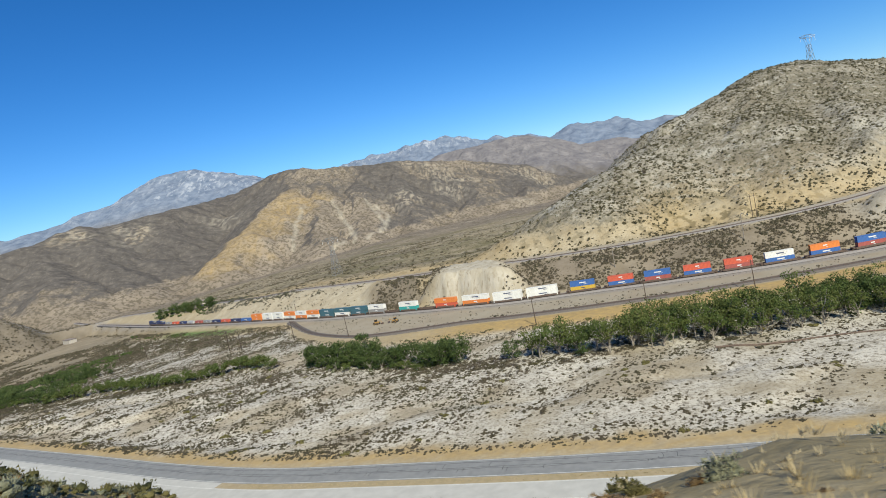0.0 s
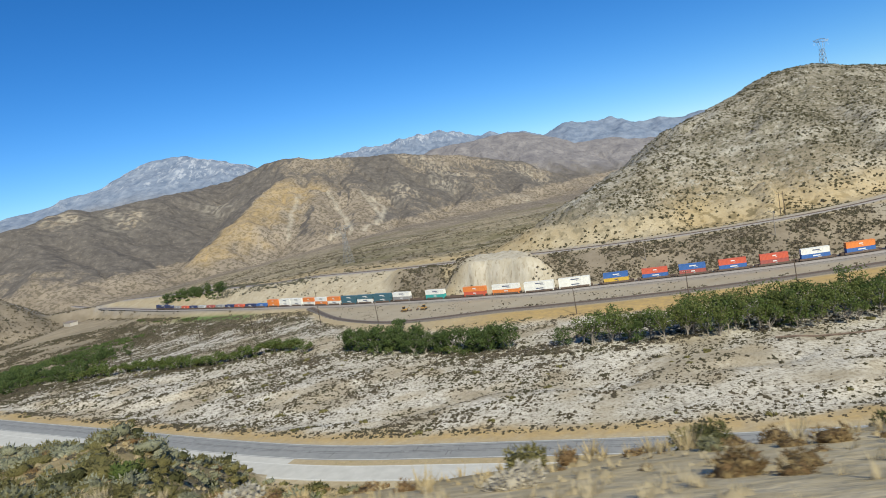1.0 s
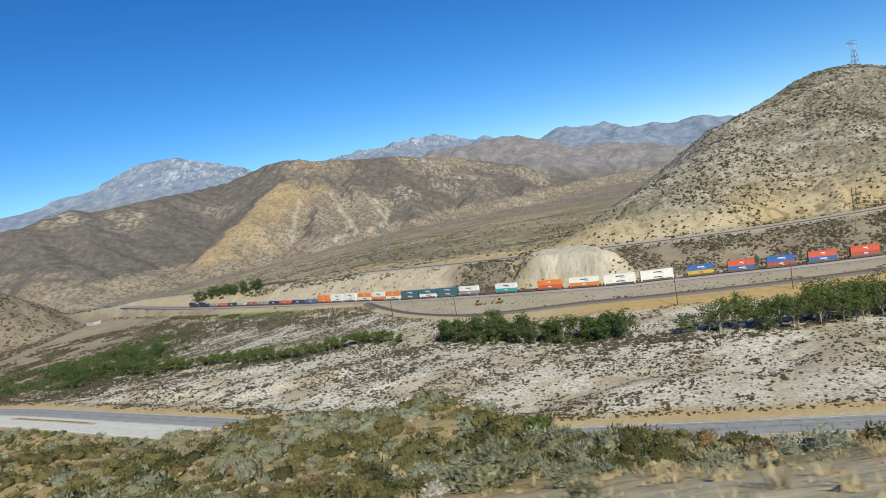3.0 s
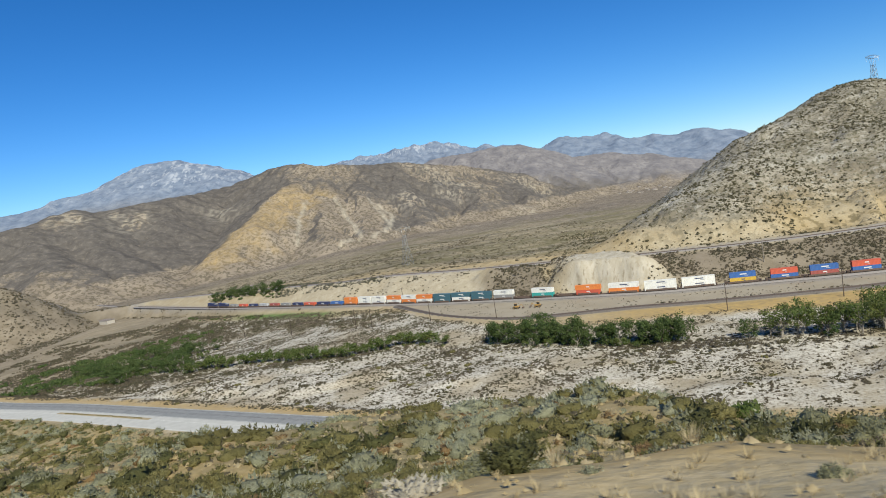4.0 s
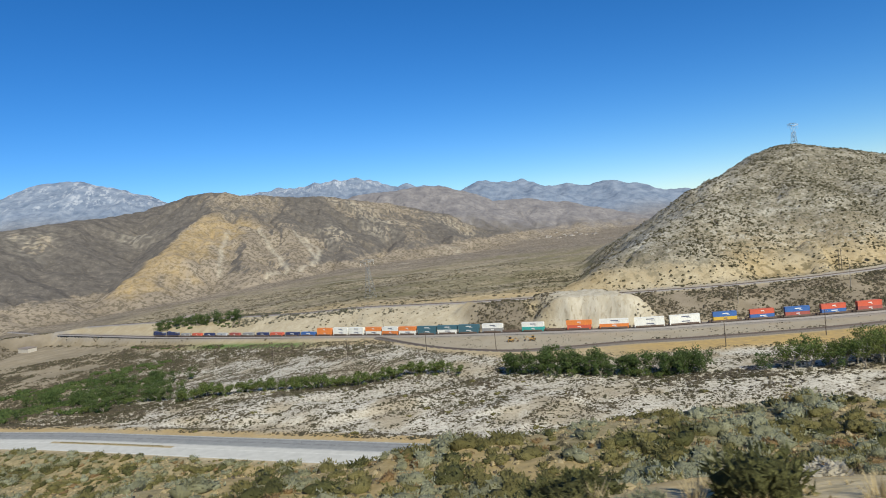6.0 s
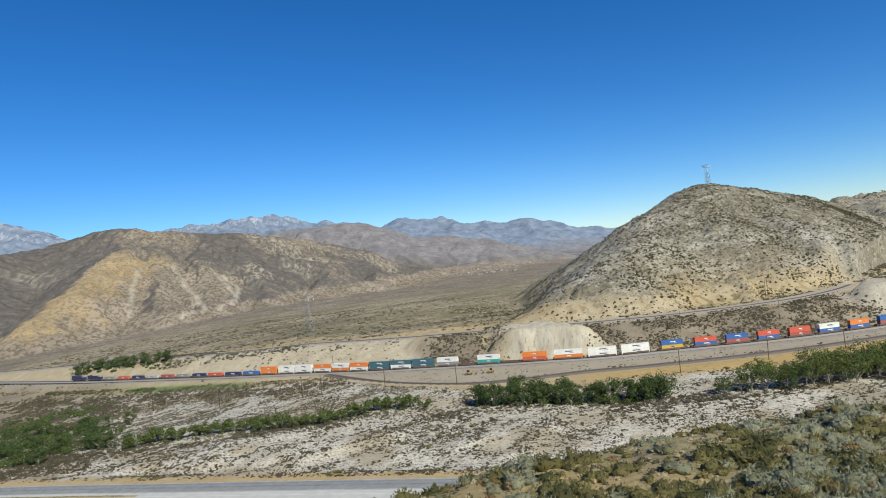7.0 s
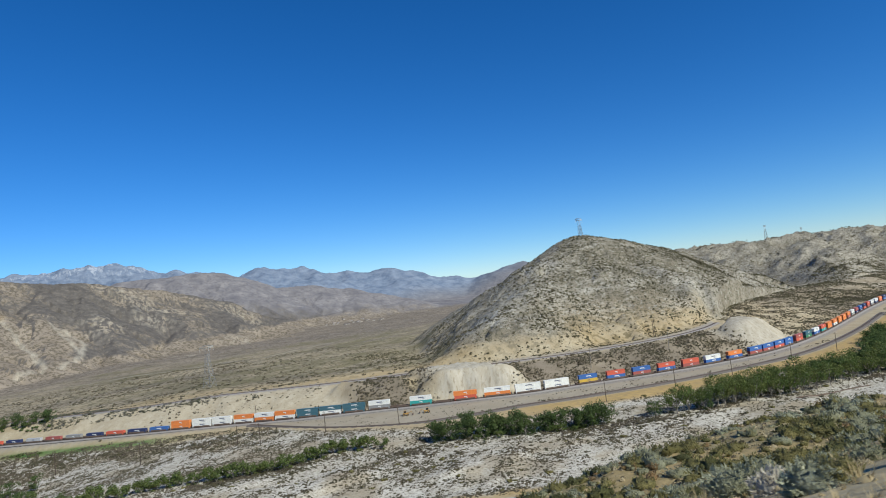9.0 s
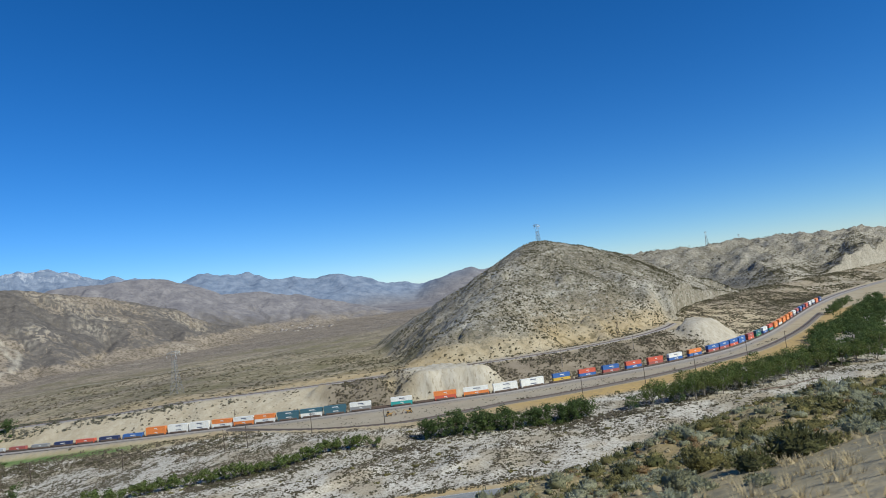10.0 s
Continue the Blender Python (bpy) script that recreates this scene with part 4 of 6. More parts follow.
M_MARK_DARK = plain_material("dark_marking", (0.05, 0.07, 0.16), (0.08, 0.08, 0.12), 2.0, 0.5)
M_GLASS = plain_material("dark_glass", (0.02, 0.025, 0.03), (0.03, 0.03, 0.035), 1.0, 0.1)
CONTAINERS, WORDS = {}, dict(white="white", orange="orange", blue="blue", red="red", maroon="maroon", petrol="dark petrol-blue", teal="teal green", yellow="yellow",
                             navy="navy blue", grey="grey", green="green", silver="silver-grey")


def build_container(colour, length, height_=2.6):
    """A shipping container along x, standing on z = 0."""
    top = tagged(new("shipping_container"), "%s corrugated steel shipping container on a railway car" % WORDS[colour], "container", "containers of the train")
    w, mat = 2.44, PAINTS[colour]
    n = int(length / 0.56)
    for side in (-1, 1):
        bm = bmesh.new()
        xs = np.linspace(-length / 2 + 0.16, length / 2 - 0.16, n * 4 + 1)
        prof = [0, 0, 0.045, 0.045]
        lo, hi = [], []
        for i, x in enumerate(xs):
            y = side * (w / 2 - 0.02 - prof[i % 4])
            lo.append(bm.verts.new((x, y, 0.16)))
            hi.append(bm.verts.new((x, y, height_ - 0.12)))
        for i in range(len(xs) - 1):
            bm.faces.new((lo[i], lo[i + 1], hi[i + 1], hi[i]) if side < 0 else (lo[i + 1], lo[i], hi[i], hi[i + 1]))
        part("side_wall", bm, mat, top)
    bm = bmesh.new()
    for side in (-1, 1):
        box(bm, 0, side * (w / 2 - 0.06), 0.08, length, 0.12, 0.16, 0.015)
        box(bm, 0, side * (w / 2 - 0.05), height_ - 0.06, length, 0.10, 0.12, 0.015)
        for e in (-1, 1):
            box(bm, e * (length / 2 - 0.08), side * (w / 2 - 0.08), height_ / 2, 0.16, 0.16, height_ - 0.02, 0.02)
    part("frame", bm, mat, top)
    part("roof", box(bmesh.new(), 0, 0, height_ - 0.03, length - 0.06, w - 0.1, 0.05), mat, top)
    part("end_wall", box(bmesh.new(), length / 2 - 0.05, 0, height_ / 2, 0.06, w - 0.2, height_ - 0.2), mat, top)
    for s in (-1, 1):
        bm = box(bmesh.new(), -length / 2 + 0.05, s * 0.57, height_ / 2, 0.06, 1.1, height_ - 0.26, 0.01)
        for o in (-0.25, 0.25):
            rod(bm, (-length / 2 + 0.0, s * 0.57 + o, 0.2), (-length / 2 + 0.0, s * 0.57 + o, height_ - 0.2), 0.025)
        part("end_door", bm, mat, top)
    mark = M_MARK_DARK if colour in ("white", "yellow", "silver") else M_MARK_LIGHT
    wide = length * (0.26 if colour in ("white", "blue", "navy", "petrol") else 0.14)
    for s in (-1, 1):
        bm = bmesh.new()
        box(bm, wide * 0.1, s * (w / 2 + 0.004), height_ * 0.64, wide, 0.012, 0.5, 0)
        box(bm, wide * 0.5, s * (w / 2 + 0.004), height_ * 0.36, wide * 0.55, 0.012, 0.16, 0)
        part("marking", bm, mark, top)
    return top


def container(colour, length, m):
    key = (colour, length)
    if key in CONTAINERS:
        return copy_thing(CONTAINERS[key], m)
    ob = build_container(colour, length)
    ob.matrix_basis = m
    CONTAINERS[key] = ob
    return ob


def build_truck(parent, x):
    bm = bmesh.new()
    for s in (-1, 1):
        box(bm, x, s * 0.98, 0.50, 2.3, 0.16, 0.3, 0.05)
    box(bm, x, 0, 0.55, 0.4, 1.9, 0.3, 0.04)
    t = part("truck_frame", bm, M_CAR, parent)
    for dx in (-0.88, 0.88):
        bm = bmesh.new()
        rod(bm, (x + dx, -0.85, 0.46), (x + dx, 0.85, 0.46), 0.07, n=8)
        for s in (-1, 1):
            rod(bm, (x + dx, s * 0.72, 0.46), (x + dx, s * 0.85, 0.46), 0.46, n=18)
        part("wheelset", bm, M_WHEEL, t)


def build_well_car(span, well):
    top = tagged(new("well_car"), "rust-brown steel railway well car with a low open frame", "railway car", "cars of the train")
    bm = bmesh.new()
    for s in (-1, 1):
        box(bm, 0, s * 1.36, 0.62, well, 0.14, 0.95, 0.03)
        for k in range(int(well / 1.6)):
            box(bm, -well / 2 + 0.8 + k * 1.6, s * 1.45, 0.62, 0.1, 0.06, 0.9)
    part("side_sill", bm, M_CAR, top)
    part("well_floor", box(bmesh.new(), 0, 0, 0.21, well, 2.6, 0.12), M_CAR, top)
    for e in (-1, 1):
        a, b = e * well / 2, e * span / 2
        bm = box(bmesh.new(), (a + b) / 2, 0, 1.05, abs(b - a) - 0.35, 2.3, 0.22, 0.03)
        box(bm, e * (span / 2 - 0.35), 0, 0.95, 0.7, 0.5, 0.3, 0.03)
        rod(bm, (b - e * 0.6, 1.1, 1.1), (b - e * 0.6, 1.1, 1.9), 0.03)
        rod(bm, (b - e * 0.6, -1.1, 1.1), (b - e * 0.6, -1.1, 1.9), 0.03)
        part("end_platform", bm, M_CAR, top)
        build_truck(top, e * (span / 2 - 1.5))
    return top


MAIN_S = np.r_[0, np.cumsum(np.hypot(*np.diff(MAIN, axis=0).T))]
S_REF = float(np.interp(59.2, MAIN[:, 0], MAIN_S)) + 4.3


def on_track(s, z=0.62):
    """Pose at s metres along the main track from the reference car."""
    q = S_REF + s
    x, y = np.interp(q, MAIN_S, MAIN[:, 0]), np.interp(q, MAIN_S, MAIN[:, 1])
    x1, y1 = np.interp(q + 4, MAIN_S, MAIN[:, 0]), np.interp(q + 4, MAIN_S, MAIN[:, 1])
    x0, y0 = np.interp(q - 4, MAIN_S, MAIN[:, 0]), np.interp(q - 4, MAIN_S, MAIN[:, 1])
    return pose(x, y, float(main_z(x)) + z, 0, 0, math.degrees(math.atan2(y1 - y0, x1 - x0)))


TRAIN = """0 12.2 yellow blue/19 12.2 blue red/36.5 12.2 maroon blue/54.5 12.2 blue red/72.5 12.2 maroon red/90 12.2 blue white/109 12.2 blue orange
128.5 12.2 maroon blue/142 12.2 maroon blue/156 12.2 red blue/170 12.2 blue blue/188 12.2 red maroon/206 12.2 green petrol/224 12.2 blue white
242 12.2 teal red/260 12.2 orange orange/278 12.2 white orange/296 12.2 orange orange/314 12.2 orange orange/332 12.2 maroon orange/350 12.2 grey white
368 12.2 navy maroon/386 12.2 navy blue/404 12.2 red navy/422 12.2 maroon red/440 12.2 grey white/458 12.2 navy white/476 12.2 red orange/494 12.2 blue navy
-21.1 16.15 white white/-39.9 16.15 white white/-59.2 16.15 orange white/-79.2 14.6 red orange/-93.3 0 - -/-107.5 13.7 teal white/-121 0 - -/-134.3 13.7 grey white
-151 14.6 petrol petrol/-166.4 14.6 white petrol/-181.8 14.6 petrol petrol/-197.4 13.7 white orange/-212 13.7 orange white/-227 13.7 white orange
-243 13.7 white white/-257.8 13.7 white white/-273.4 13.7 orange orange/-290 13.7 blue -/-307 13.7 navy -/-324.2 13.7 red -/-341 12.2 navy -/-358 12.2 grey -
-375 12.2 maroon -/-392 12.2 silver -/-409 12.2 navy -/-426 12.2 red -/-443 12.2 grey -"""
CARS = {}
for row in TRAIN.replace("\n", "/").split("/"):
    s, length, low, high = row.split()
    s, length = float(s), float(length)
    span = 17.6 if length < 13 else 15.2 if length < 15 else 18.4
    if length == 0:
        span = 13.4
    if span not in CARS:
        CARS[span] = build_well_car(span, span - 3.4)
        CARS[span].matrix_basis = on_track(s)
    else:
        copy_thing(CARS[span], on_track(s))
    if length:
        container(low, min(length, span - 1.4), on_track(s, 0.62 + 0.28))
        if high != "-":
            container(high, length, on_track(s, 0.62 + 0.28 + 2.605))


def build_locomotive():
    top = tagged(new("locomotive"), "dark blue and grey diesel locomotive at the head of the train", "locomotive")
    part("frame", box(bmesh.new(), 0, 0, 1.2, 21, 2.9, 0.35, 0.05), M_CAR, top)
    part("hood", box(bmesh.new(), 2.2, 0, 2.75, 14.2, 2.1, 2.7, 0.15), PAINTS["navy"], top)
    cab = part("cab", box(bmesh.new(), -6.4, 0, 2.95, 2.8, 2.9, 3.1, 0.2), PAINTS["navy"], top)
    for s in (-1, 1):
        part("cab_window", box(bmesh.new(), -6.4, s * 1.46, 3.7, 1.5, 0.02, 0.7), M_GLASS, cab)
    part("nose", box(bmesh.new(), -8.6, 0, 2.2, 2.0, 2.2, 1.6, 0.25), PAINTS["grey"], top)
    part("radiator", box(bmesh.new(), 7.8, 0, 3.7, 3.4, 3.0, 0.9, 0.15), PAINTS["grey"], top)
    part("fuel_tank", box(bmesh.new(), 0, 0, 0.75, 5.5, 2.7, 0.7, 0.15), M_CAR, top)
    for x in (-6.6, -5.0, 5.0, 6.6):
        build_truck(top, x)
    return top


loco = build_locomotive()
loco.matrix_basis = on_track(-463)
copy_thing(loco, on_track(-485))


# ---------- poles, towers ----------
def build_pole(tall=12.0, arms=1):
    top = tagged(new("utility_pole"), "dark brown wooden utility pole beside the railway", "utility pole", "poles along the railway")
    part("pole", rod(bmesh.new(), (0, 0, -0.6), (0, 0, tall), 0.22, 0.14, 10), M_WOOD, top)
    for k in range(arms):
        z = tall - 0.5 - k * 0.9
        a = part("crossarm", box(bmesh.new(), 0, 0, z, 0.12, 2.6, 0.14, 0.02), M_WOOD, top)
        for o in (-1.15, -0.45, 0.45, 1.15):
            part("insulator", rod(bmesh.new(), (0, o, z + 0.07), (0, o, z + 0.27), 0.06, 0.04, 8), M_MARK_LIGHT, a)
    return top


first_pole = None
for x, y, tall in ((77, 261, 12.5), (31, 270.5, 12.5), (-62, 338, 12), (-97, 360, 12), (-141, 377, 12), (-186, 410, 12), (-226, 447, 11), (-258, 470, 11), (119, 253, 12.5), (171, 246, 12.5),
                   (216, 241, 12.5), (-113, 442, 10), (-131, 369, 9)):
    ang = random.uniform(-12, 12) + 55
    m = pose(x, y, hz_at(x, y), random.uniform(-1, 1), random.uniform(-1, 1), ang)
    if first_pole is None:
        first_pole = build_pole()
        first_pole.matrix_basis = m
    else:
        copy_thing(first_pole, m)
shelf_pole = tagged(build_pole(13, 0), "pale weathered pole on the scrubby cut slope", "utility pole")
for x, y in ((86, 336), (150, 322)):
    m = pose(x, y, hz_at(x, y), 2, -1, 20)
    if (x, y) == (86, 336):
        shelf_pole.matrix_basis = m
        for c in shelf_pole.children:
            c.data.materials[0] = M_BARK
    else:
        copy_thing(shelf_pole, m)
h_pole = tagged(new("twin_pole_frame"), "twin wooden pole frame on the shelf below the hill", "utility pole")
for o in (-1.6, 1.6):
    part("pole", rod(bmesh.new(), (o, 0, -0.5), (o, 0, 14), 0.2, 0.14, 8), M_WOOD, h_pole)
part("crossarm", box(bmesh.new(), 0, 0, 12.6, 6.5, 0.16, 0.2), M_WOOD, h_pole)
h_pole.matrix_basis = pose(172, 352, hz_at(172, 352), 0, 0, 20)


def build_tower(tall=45.0):
    top = tagged(new("transmission_tower"), "grey steel lattice transmission tower with wide crossarms", "pylon", "transmission towers")
    r = 0.11

    def half(z):
        return np.interp(z, [0, tall * 0.55, tall * 0.75, tall], [tall * 0.11, tall * 0.05, tall * 0.035, tall * 0.045])
    corners = ((-1, -1), (1, -1), (1, 1), (-1, 1))
    zs = [0, tall * 0.2, tall * 0.38, tall * 0.55, tall * 0.66, tall * 0.78]
    for cx, cy in corners:
        bm = bmesh.new()
        for a, b in zip(zs[:-1], zs[1:]):
            rod(bm, (cx * half(a), cy * half(a), a), (cx * half(b), cy * half(b), b), r * 1.4, n=5)
        part("leg", bm, M_STEEL, top)
    for a, b in zip(zs[:-1], zs[1:]):
        for (ax, ay), (bx, by) in zip(corners, corners[1:] + corners[:1]):
            bm = bmesh.new()
            rod(bm, (ax * half(a), ay * half(a), a), (bx * half(b), by * half(b), b), r, n=4)
            rod(bm, (bx * half(a), by * half(a), a), (ax * half(b), ay * half(b), b), r, n=4)
            rod(bm, (ax * half(b), ay * half(b), b), (bx * half(b), by * half(b), b), r, n=4)
            part("bracing", bm, M_STEEL, top)
    z0, z1, W = tall * 0.78, tall, tall * 0.23
    for s in (-1, 1):
        bm = bmesh.new()
        for o in (-1.2, 1.2):
            rod(bm, (s * half(z0), o * 0.8, z0), (s * W * 0.45, o, z1 * 0.93), r * 1.2, n=5)
            rod(bm, (s * W * 0.1, o, z1 * 0.93), (s * W, o * 0.3, z1 * 0.955), r, n=4)
            rod(bm, (s * W * 0.1, o, z1), (s * W, o * 0.3, z1 * 0.965), r, n=4)
            for k in range(5):
                f, g = 0.1 + 0.18 * k, 0.1 + 0.18 * (k + 1)
                rod(bm, (s * W * f, o * (1 - 0.7 * f), z1 * 0.93), (s * W * g, o * (1 - 0.7 * g), z1 * 0.985), r * 0.8, n=4)
        part("crossarm", bm, M_STEEL, top)
        for f in (0.25, 0.95):
            bm = bmesh.new()
            rod(bm, (s * W * f, 0, z1 * 0.93), (s * W * f, 0, z1 * 0.93 - 3.2), 0.13, n=6)
            part("insulator_string", bm, M_MARK_LIGHT, top)
    bm = bmesh.new()
    for o in (-1.2, 1.2):
        rod(bm, (-W * 0.5, o, z1), (W * 0.5, o, z1), r, n=4)
        rod(bm, (-W * 0.5, o, z1 * 0.93), (W * 0.5, o, z1 * 0.93), r, n=4)
    part("bridge", bm, M_STEEL, top)
    return top


tower = build_tower(46)
tz = hz_at(398, 648)
tower.matrix_basis = pose(398, 648, tz - 0.3, 0, 0, 20)
for x, y, a in ((-108, 606, 35), (1213, 792, 20), (1120, 820, 20)):
    copy_thing(tower, pose(x, y, hz_at(x, y) - 0.3, 0, 0, a) @ Matrix.Diagonal((0.8, 0.8, 0.8, 1)) if x < 0 else pose(x, y, hz_at(x, y) - 0.3, 0, 0, a))


# ---------- trees ----------
def build_tree(seed, tall, wide, leaf_mat, label, low=0.25, leaves=1500):
    rng = np.random.default_rng(seed)
    top = tagged(new("tree"), label, "tree", "riverside trees")
    bm = bmesh.new()
    tips = []
    rod(bm, (0, 0, -0.4), (0.1, 0, tall * 0.35), 0.22, 0.15, 7)
    for k in range(rng.integers(5, 8)):
        a = rng.uniform(0, 6.28)
        b0 = Vector((0.1, 0, tall * rng.uniform(0.08, 0.35)))
        mid = b0 + Vector((math.cos(a) * wide * 0.22, math.sin(a) * wide * 0.22, tall * 0.22))
        tip = mid + Vector((math.cos(a) * wide * rng.uniform(0.08, 0.24), math.sin(a) * wide * rng.uniform(0.08, 0.24), tall * rng.uniform(0.15, 0.3)))
        rod(bm, b0, mid, 0.12, 0.08, 6)
        rod(bm, mid, tip, 0.08, 0.03, 5)
        tips += [(mid * 0.4 + tip * 0.6), tip]
    part("trunk", bm, M_BARK, top)
    L = np.array([(t.x, t.y, t.z) for t in tips] + [(rng.uniform(-.4, .4) * wide, rng.uniform(-.4, .4) * wide, tall * rng.uniform(low, 0.8)) for _ in range(9)])
    R = rng.uniform(0.15, 0.26, len(L)) * wide
    k = rng.integers(0, len(L), leaves)
    d = rng.normal(size=(leaves, 3))
    d /= np.linalg.norm(d, axis=1)[:, None]
    c = L[k] + d * (R[k] * rng.uniform(0.25, 1.0, leaves) ** 0.4)[:, None] * np.array([1, 1, 0.75])
    c[:, 2] = np.clip(c[:, 2], tall * low * 0.5, tall)
    u = rng.normal(size=(leaves, 3))
    u /= np.linalg.norm(u, axis=1)[:, None]
    w = np.cross(d, u)
    sz = rng.uniform(0.38, 0.72, leaves)[:, None]
    V = np.stack([c - u * sz * 0.5, c + w * sz * 0.35, c + u * sz * 0.5, c - w * sz * 0.35], 1).reshape(-1, 3)
    me = mesh_from("crown", V, np.arange(leaves * 4).reshape(-1, 4), leaf_mat)
    new("crown", me).parent = top
    return top


TREES = [build_tree(11, 8.5, 8.0, M_LEAF_DARK, "dense dark green riverside tree with foliage to the ground", 0.06, 1300),
         build_tree(12, 8.0, 7.5, M_LEAF_DARK, "dense dark green riverside tree with foliage to the ground", 0.06, 1300),
         build_tree(13, 10.5, 7.5, M_LEAF, "green riverside tree with pale bare lower trunks", 0.42, 820),
         build_tree(14, 10.0, 8.0, M_LEAF, "green riverside tree with pale bare lower trunks", 0.38, 820),
         build_tree(15, 5.0, 5.5, M_LEAF, "low bushy green willow beside the dry wash", 0.06, 620),
         build_tree(16, 9.0, 6.5, M_LEAF, "yellow-green riverside tree with thin foliage", 0.35, 520)]
_used = set()


def plant(kind, x, y, size):
    m = pose(x, y, hz_at(x, y) - 0.1, 0, 0, random.uniform(0, 360)) @ Matrix.Scale(size, 4)
    if kind in _used:
        ob = copy_thing(TREES[kind], pose(0, 0, 0))
        ob.matrix_basis = m
    else:
        _used.add(kind)
        TREES[kind].matrix_basis = m


def plant_line(points, step, kinds, spread, lo, hi):
    xs, ys, _, _ = along(smooth_line(points), step)
    for x, y in zip(xs, ys):
        plant(random.choice(kinds), x + random.uniform(-spread, spread), y + random.uniform(-spread, spread), random.uniform(lo, hi))


plant_line([(-70, 283), (-55, 269), (-37, 257), (-18, 245), (-1, 236)], 2.8, (0, 1), 2.4, 1.0, 1.4)
plant_line([(-60, 266), (-38, 251), (-18, 240)], 6.0, (4, 0), 1.5, 0.6, 0.9)
plant(1, 15, 224, 0.95)
plant(0, -47, 292, 1.15)
plant_line([(20, 223), (42, 215), (70, 210), (95, 203), (125, 198), (155, 186), (175, 172)], 3.4, (2, 3, 3, 5, 0), 3.0, 1.0, 1.4)
plant_line([(30, 217), (70, 203), (105, 194), (140, 190)], 6.0, (2, 3, 5), 3.0, 0.9, 1.3)
plant_line([(60, 222), (100, 212), (140, 203), (180, 188), (230, 175)], 5.0, (0, 1, 2, 3), 5.0, 1.1, 1.5)
plant_line([(-222, 330), (-200, 328), (-184, 324), (-156, 308), (-129, 305), (-112, 307), (-94, 297)], 3.2, (4,), 2.4, 0.9, 1.6)
for _ in range(26):
    plant(random.choice((0, 1, 4, 4)), random.uniform(-300, -235), random.uniform(330, 400), random.uniform(0.6, 1.0))


def tree_shape(seed, tall, wide, leaves):
    """Corners and triangles of a far tree: a forked trunk and a ragged crown of leaf sprays."""
    rng = np.random.default_rng(seed)
    n = 11
    L = np.stack([rng.uniform(-0.36, 0.36, n) * wide, rng.uniform(-0.36, 0.36, n) * wide, rng.uniform(0.22, 0.82, n) * tall], 1)
    R = rng.uniform(0.16, 0.27, n) * wide
    i = rng.integers(0, n, leaves)
    d = rng.normal(size=(leaves, 3))
    d /= np.linalg.norm(d, axis=1)[:, None]
    c = L[i] + d * (R[i] * rng.uniform(0.3, 1.0, leaves) ** 0.4)[:, None] * np.array([1, 1, 0.8])
    c[:, 2] = np.clip(c[:, 2], 0.3, tall)
    u = rng.normal(size=(leaves, 3))
    u /= np.linalg.norm(u, axis=1)[:, None]
    w = np.cross(d, u)
    sz = rng.uniform(0.5, 1.0, leaves)[:, None]
    V = np.stack([c - u * sz * 0.5, c + w * sz * 0.5, c + u * sz * 0.5], 1).reshape(-1, 3)
    stems = []
    for k in L[:5]:
        b = np.array([0.0, 0.0, -0.3])
        for o in ((0.14, 0), (0, 0.14)):
            o = np.array([*o, 0])
            stems += [b - o, b + o, k]
    return np.concatenate([V, np.array(stems)]), np.arange(len(V) + len(stems)).reshape(-1, 3)


GROVE, GROVE_SHAPES = [], [tree_shape(60 + k, 9.0, 7.8, 620) for k in range(5)]


def grove_line(points, step, spread_, lo, hi):
    """Far trees along a line, for the one grove mesh."""
    xs, ys, _, _ = along(smooth_line(points), step)
    for x, y in zip(xs, ys):
        x, y = x + random.uniform(-spread_, spread_), y + random.uniform(-spread_, spread_)
        GROVE.append((x, y, hz_at(x, y) - 0.1, random.uniform(0, 6.28), random.uniform(lo, hi), random.uniform(0.85, 1.1), random.randrange(5)))


grove_line([(185, 205), (215, 212), (260, 236), (299, 240), (360, 246), (420, 262), (520, 285)], 3.6, 7.0, 1.0, 1.5)
grove_line([(190, 188), (230, 196), (300, 222), (380, 232), (470, 258)], 5.0, 8.0, 0.9, 1.3)
grove_line([(410, 290), (470, 306), (540, 322)], 5.0, 4.0, 0.7, 1.0)
grove_line([(-312, 664), (-290, 648), (-266, 630), (-244, 610), (-228, 596)], 4.0, 4.0, 0.9, 1.3)
grove_line([(-300, 452), (-262, 428), (-240, 405)], 5.0, 9.0, 0.8, 1.2)
grove_line([(-330, 440), (-300, 400), (-275, 372), (-255, 350)], 4.0, 10.0, 0.7, 1.1)
grove_line([(-250, 350), (-232, 340), (-216, 332)], 5.0, 5.0, 0.6, 0.9)
tagged(scatter("riverside_grove", GROVE_SHAPES, GROVE, M_LEAF_DARK), "dense dark green grove along the dry river", "trees", kind="stuff")
plant_line([(150, 202), (178, 200)], 4.0, (0, 1, 3), 6.0, 1.0, 1.4)
plant(0, -259, 331, 0.9)


# ---------- scrub ----------
RS = np.random.default_rng(21)
TINY = [tiny_bush(RS) for _ in range(8)]
DOTS = [tiny_bush(RS, 2) for _ in range(8)]
SMALL = [leaf_bush(RS, 2, 0, 10, 0.5) for _ in range(6)]
MEDIUM = [leaf_bush(RS, 5, 0, 90, 0.2, 0.85, 0.35) for _ in range(6)]
LARGE = [brush_bush(RS, 1, 400, 0.15, 0.24) for _ in range(6)]
MIDDLE = [brush_bush(RS, 1, 70, 0.19, 0.28) for _ in range(6)]
LOW = [brush_bush(RS, 0, 22, 0.34, 0.34) for _ in range(6)]
NEAR = [brush_bush(RS, 1, 170, 0.17, 0.25) for _ in range(6)]
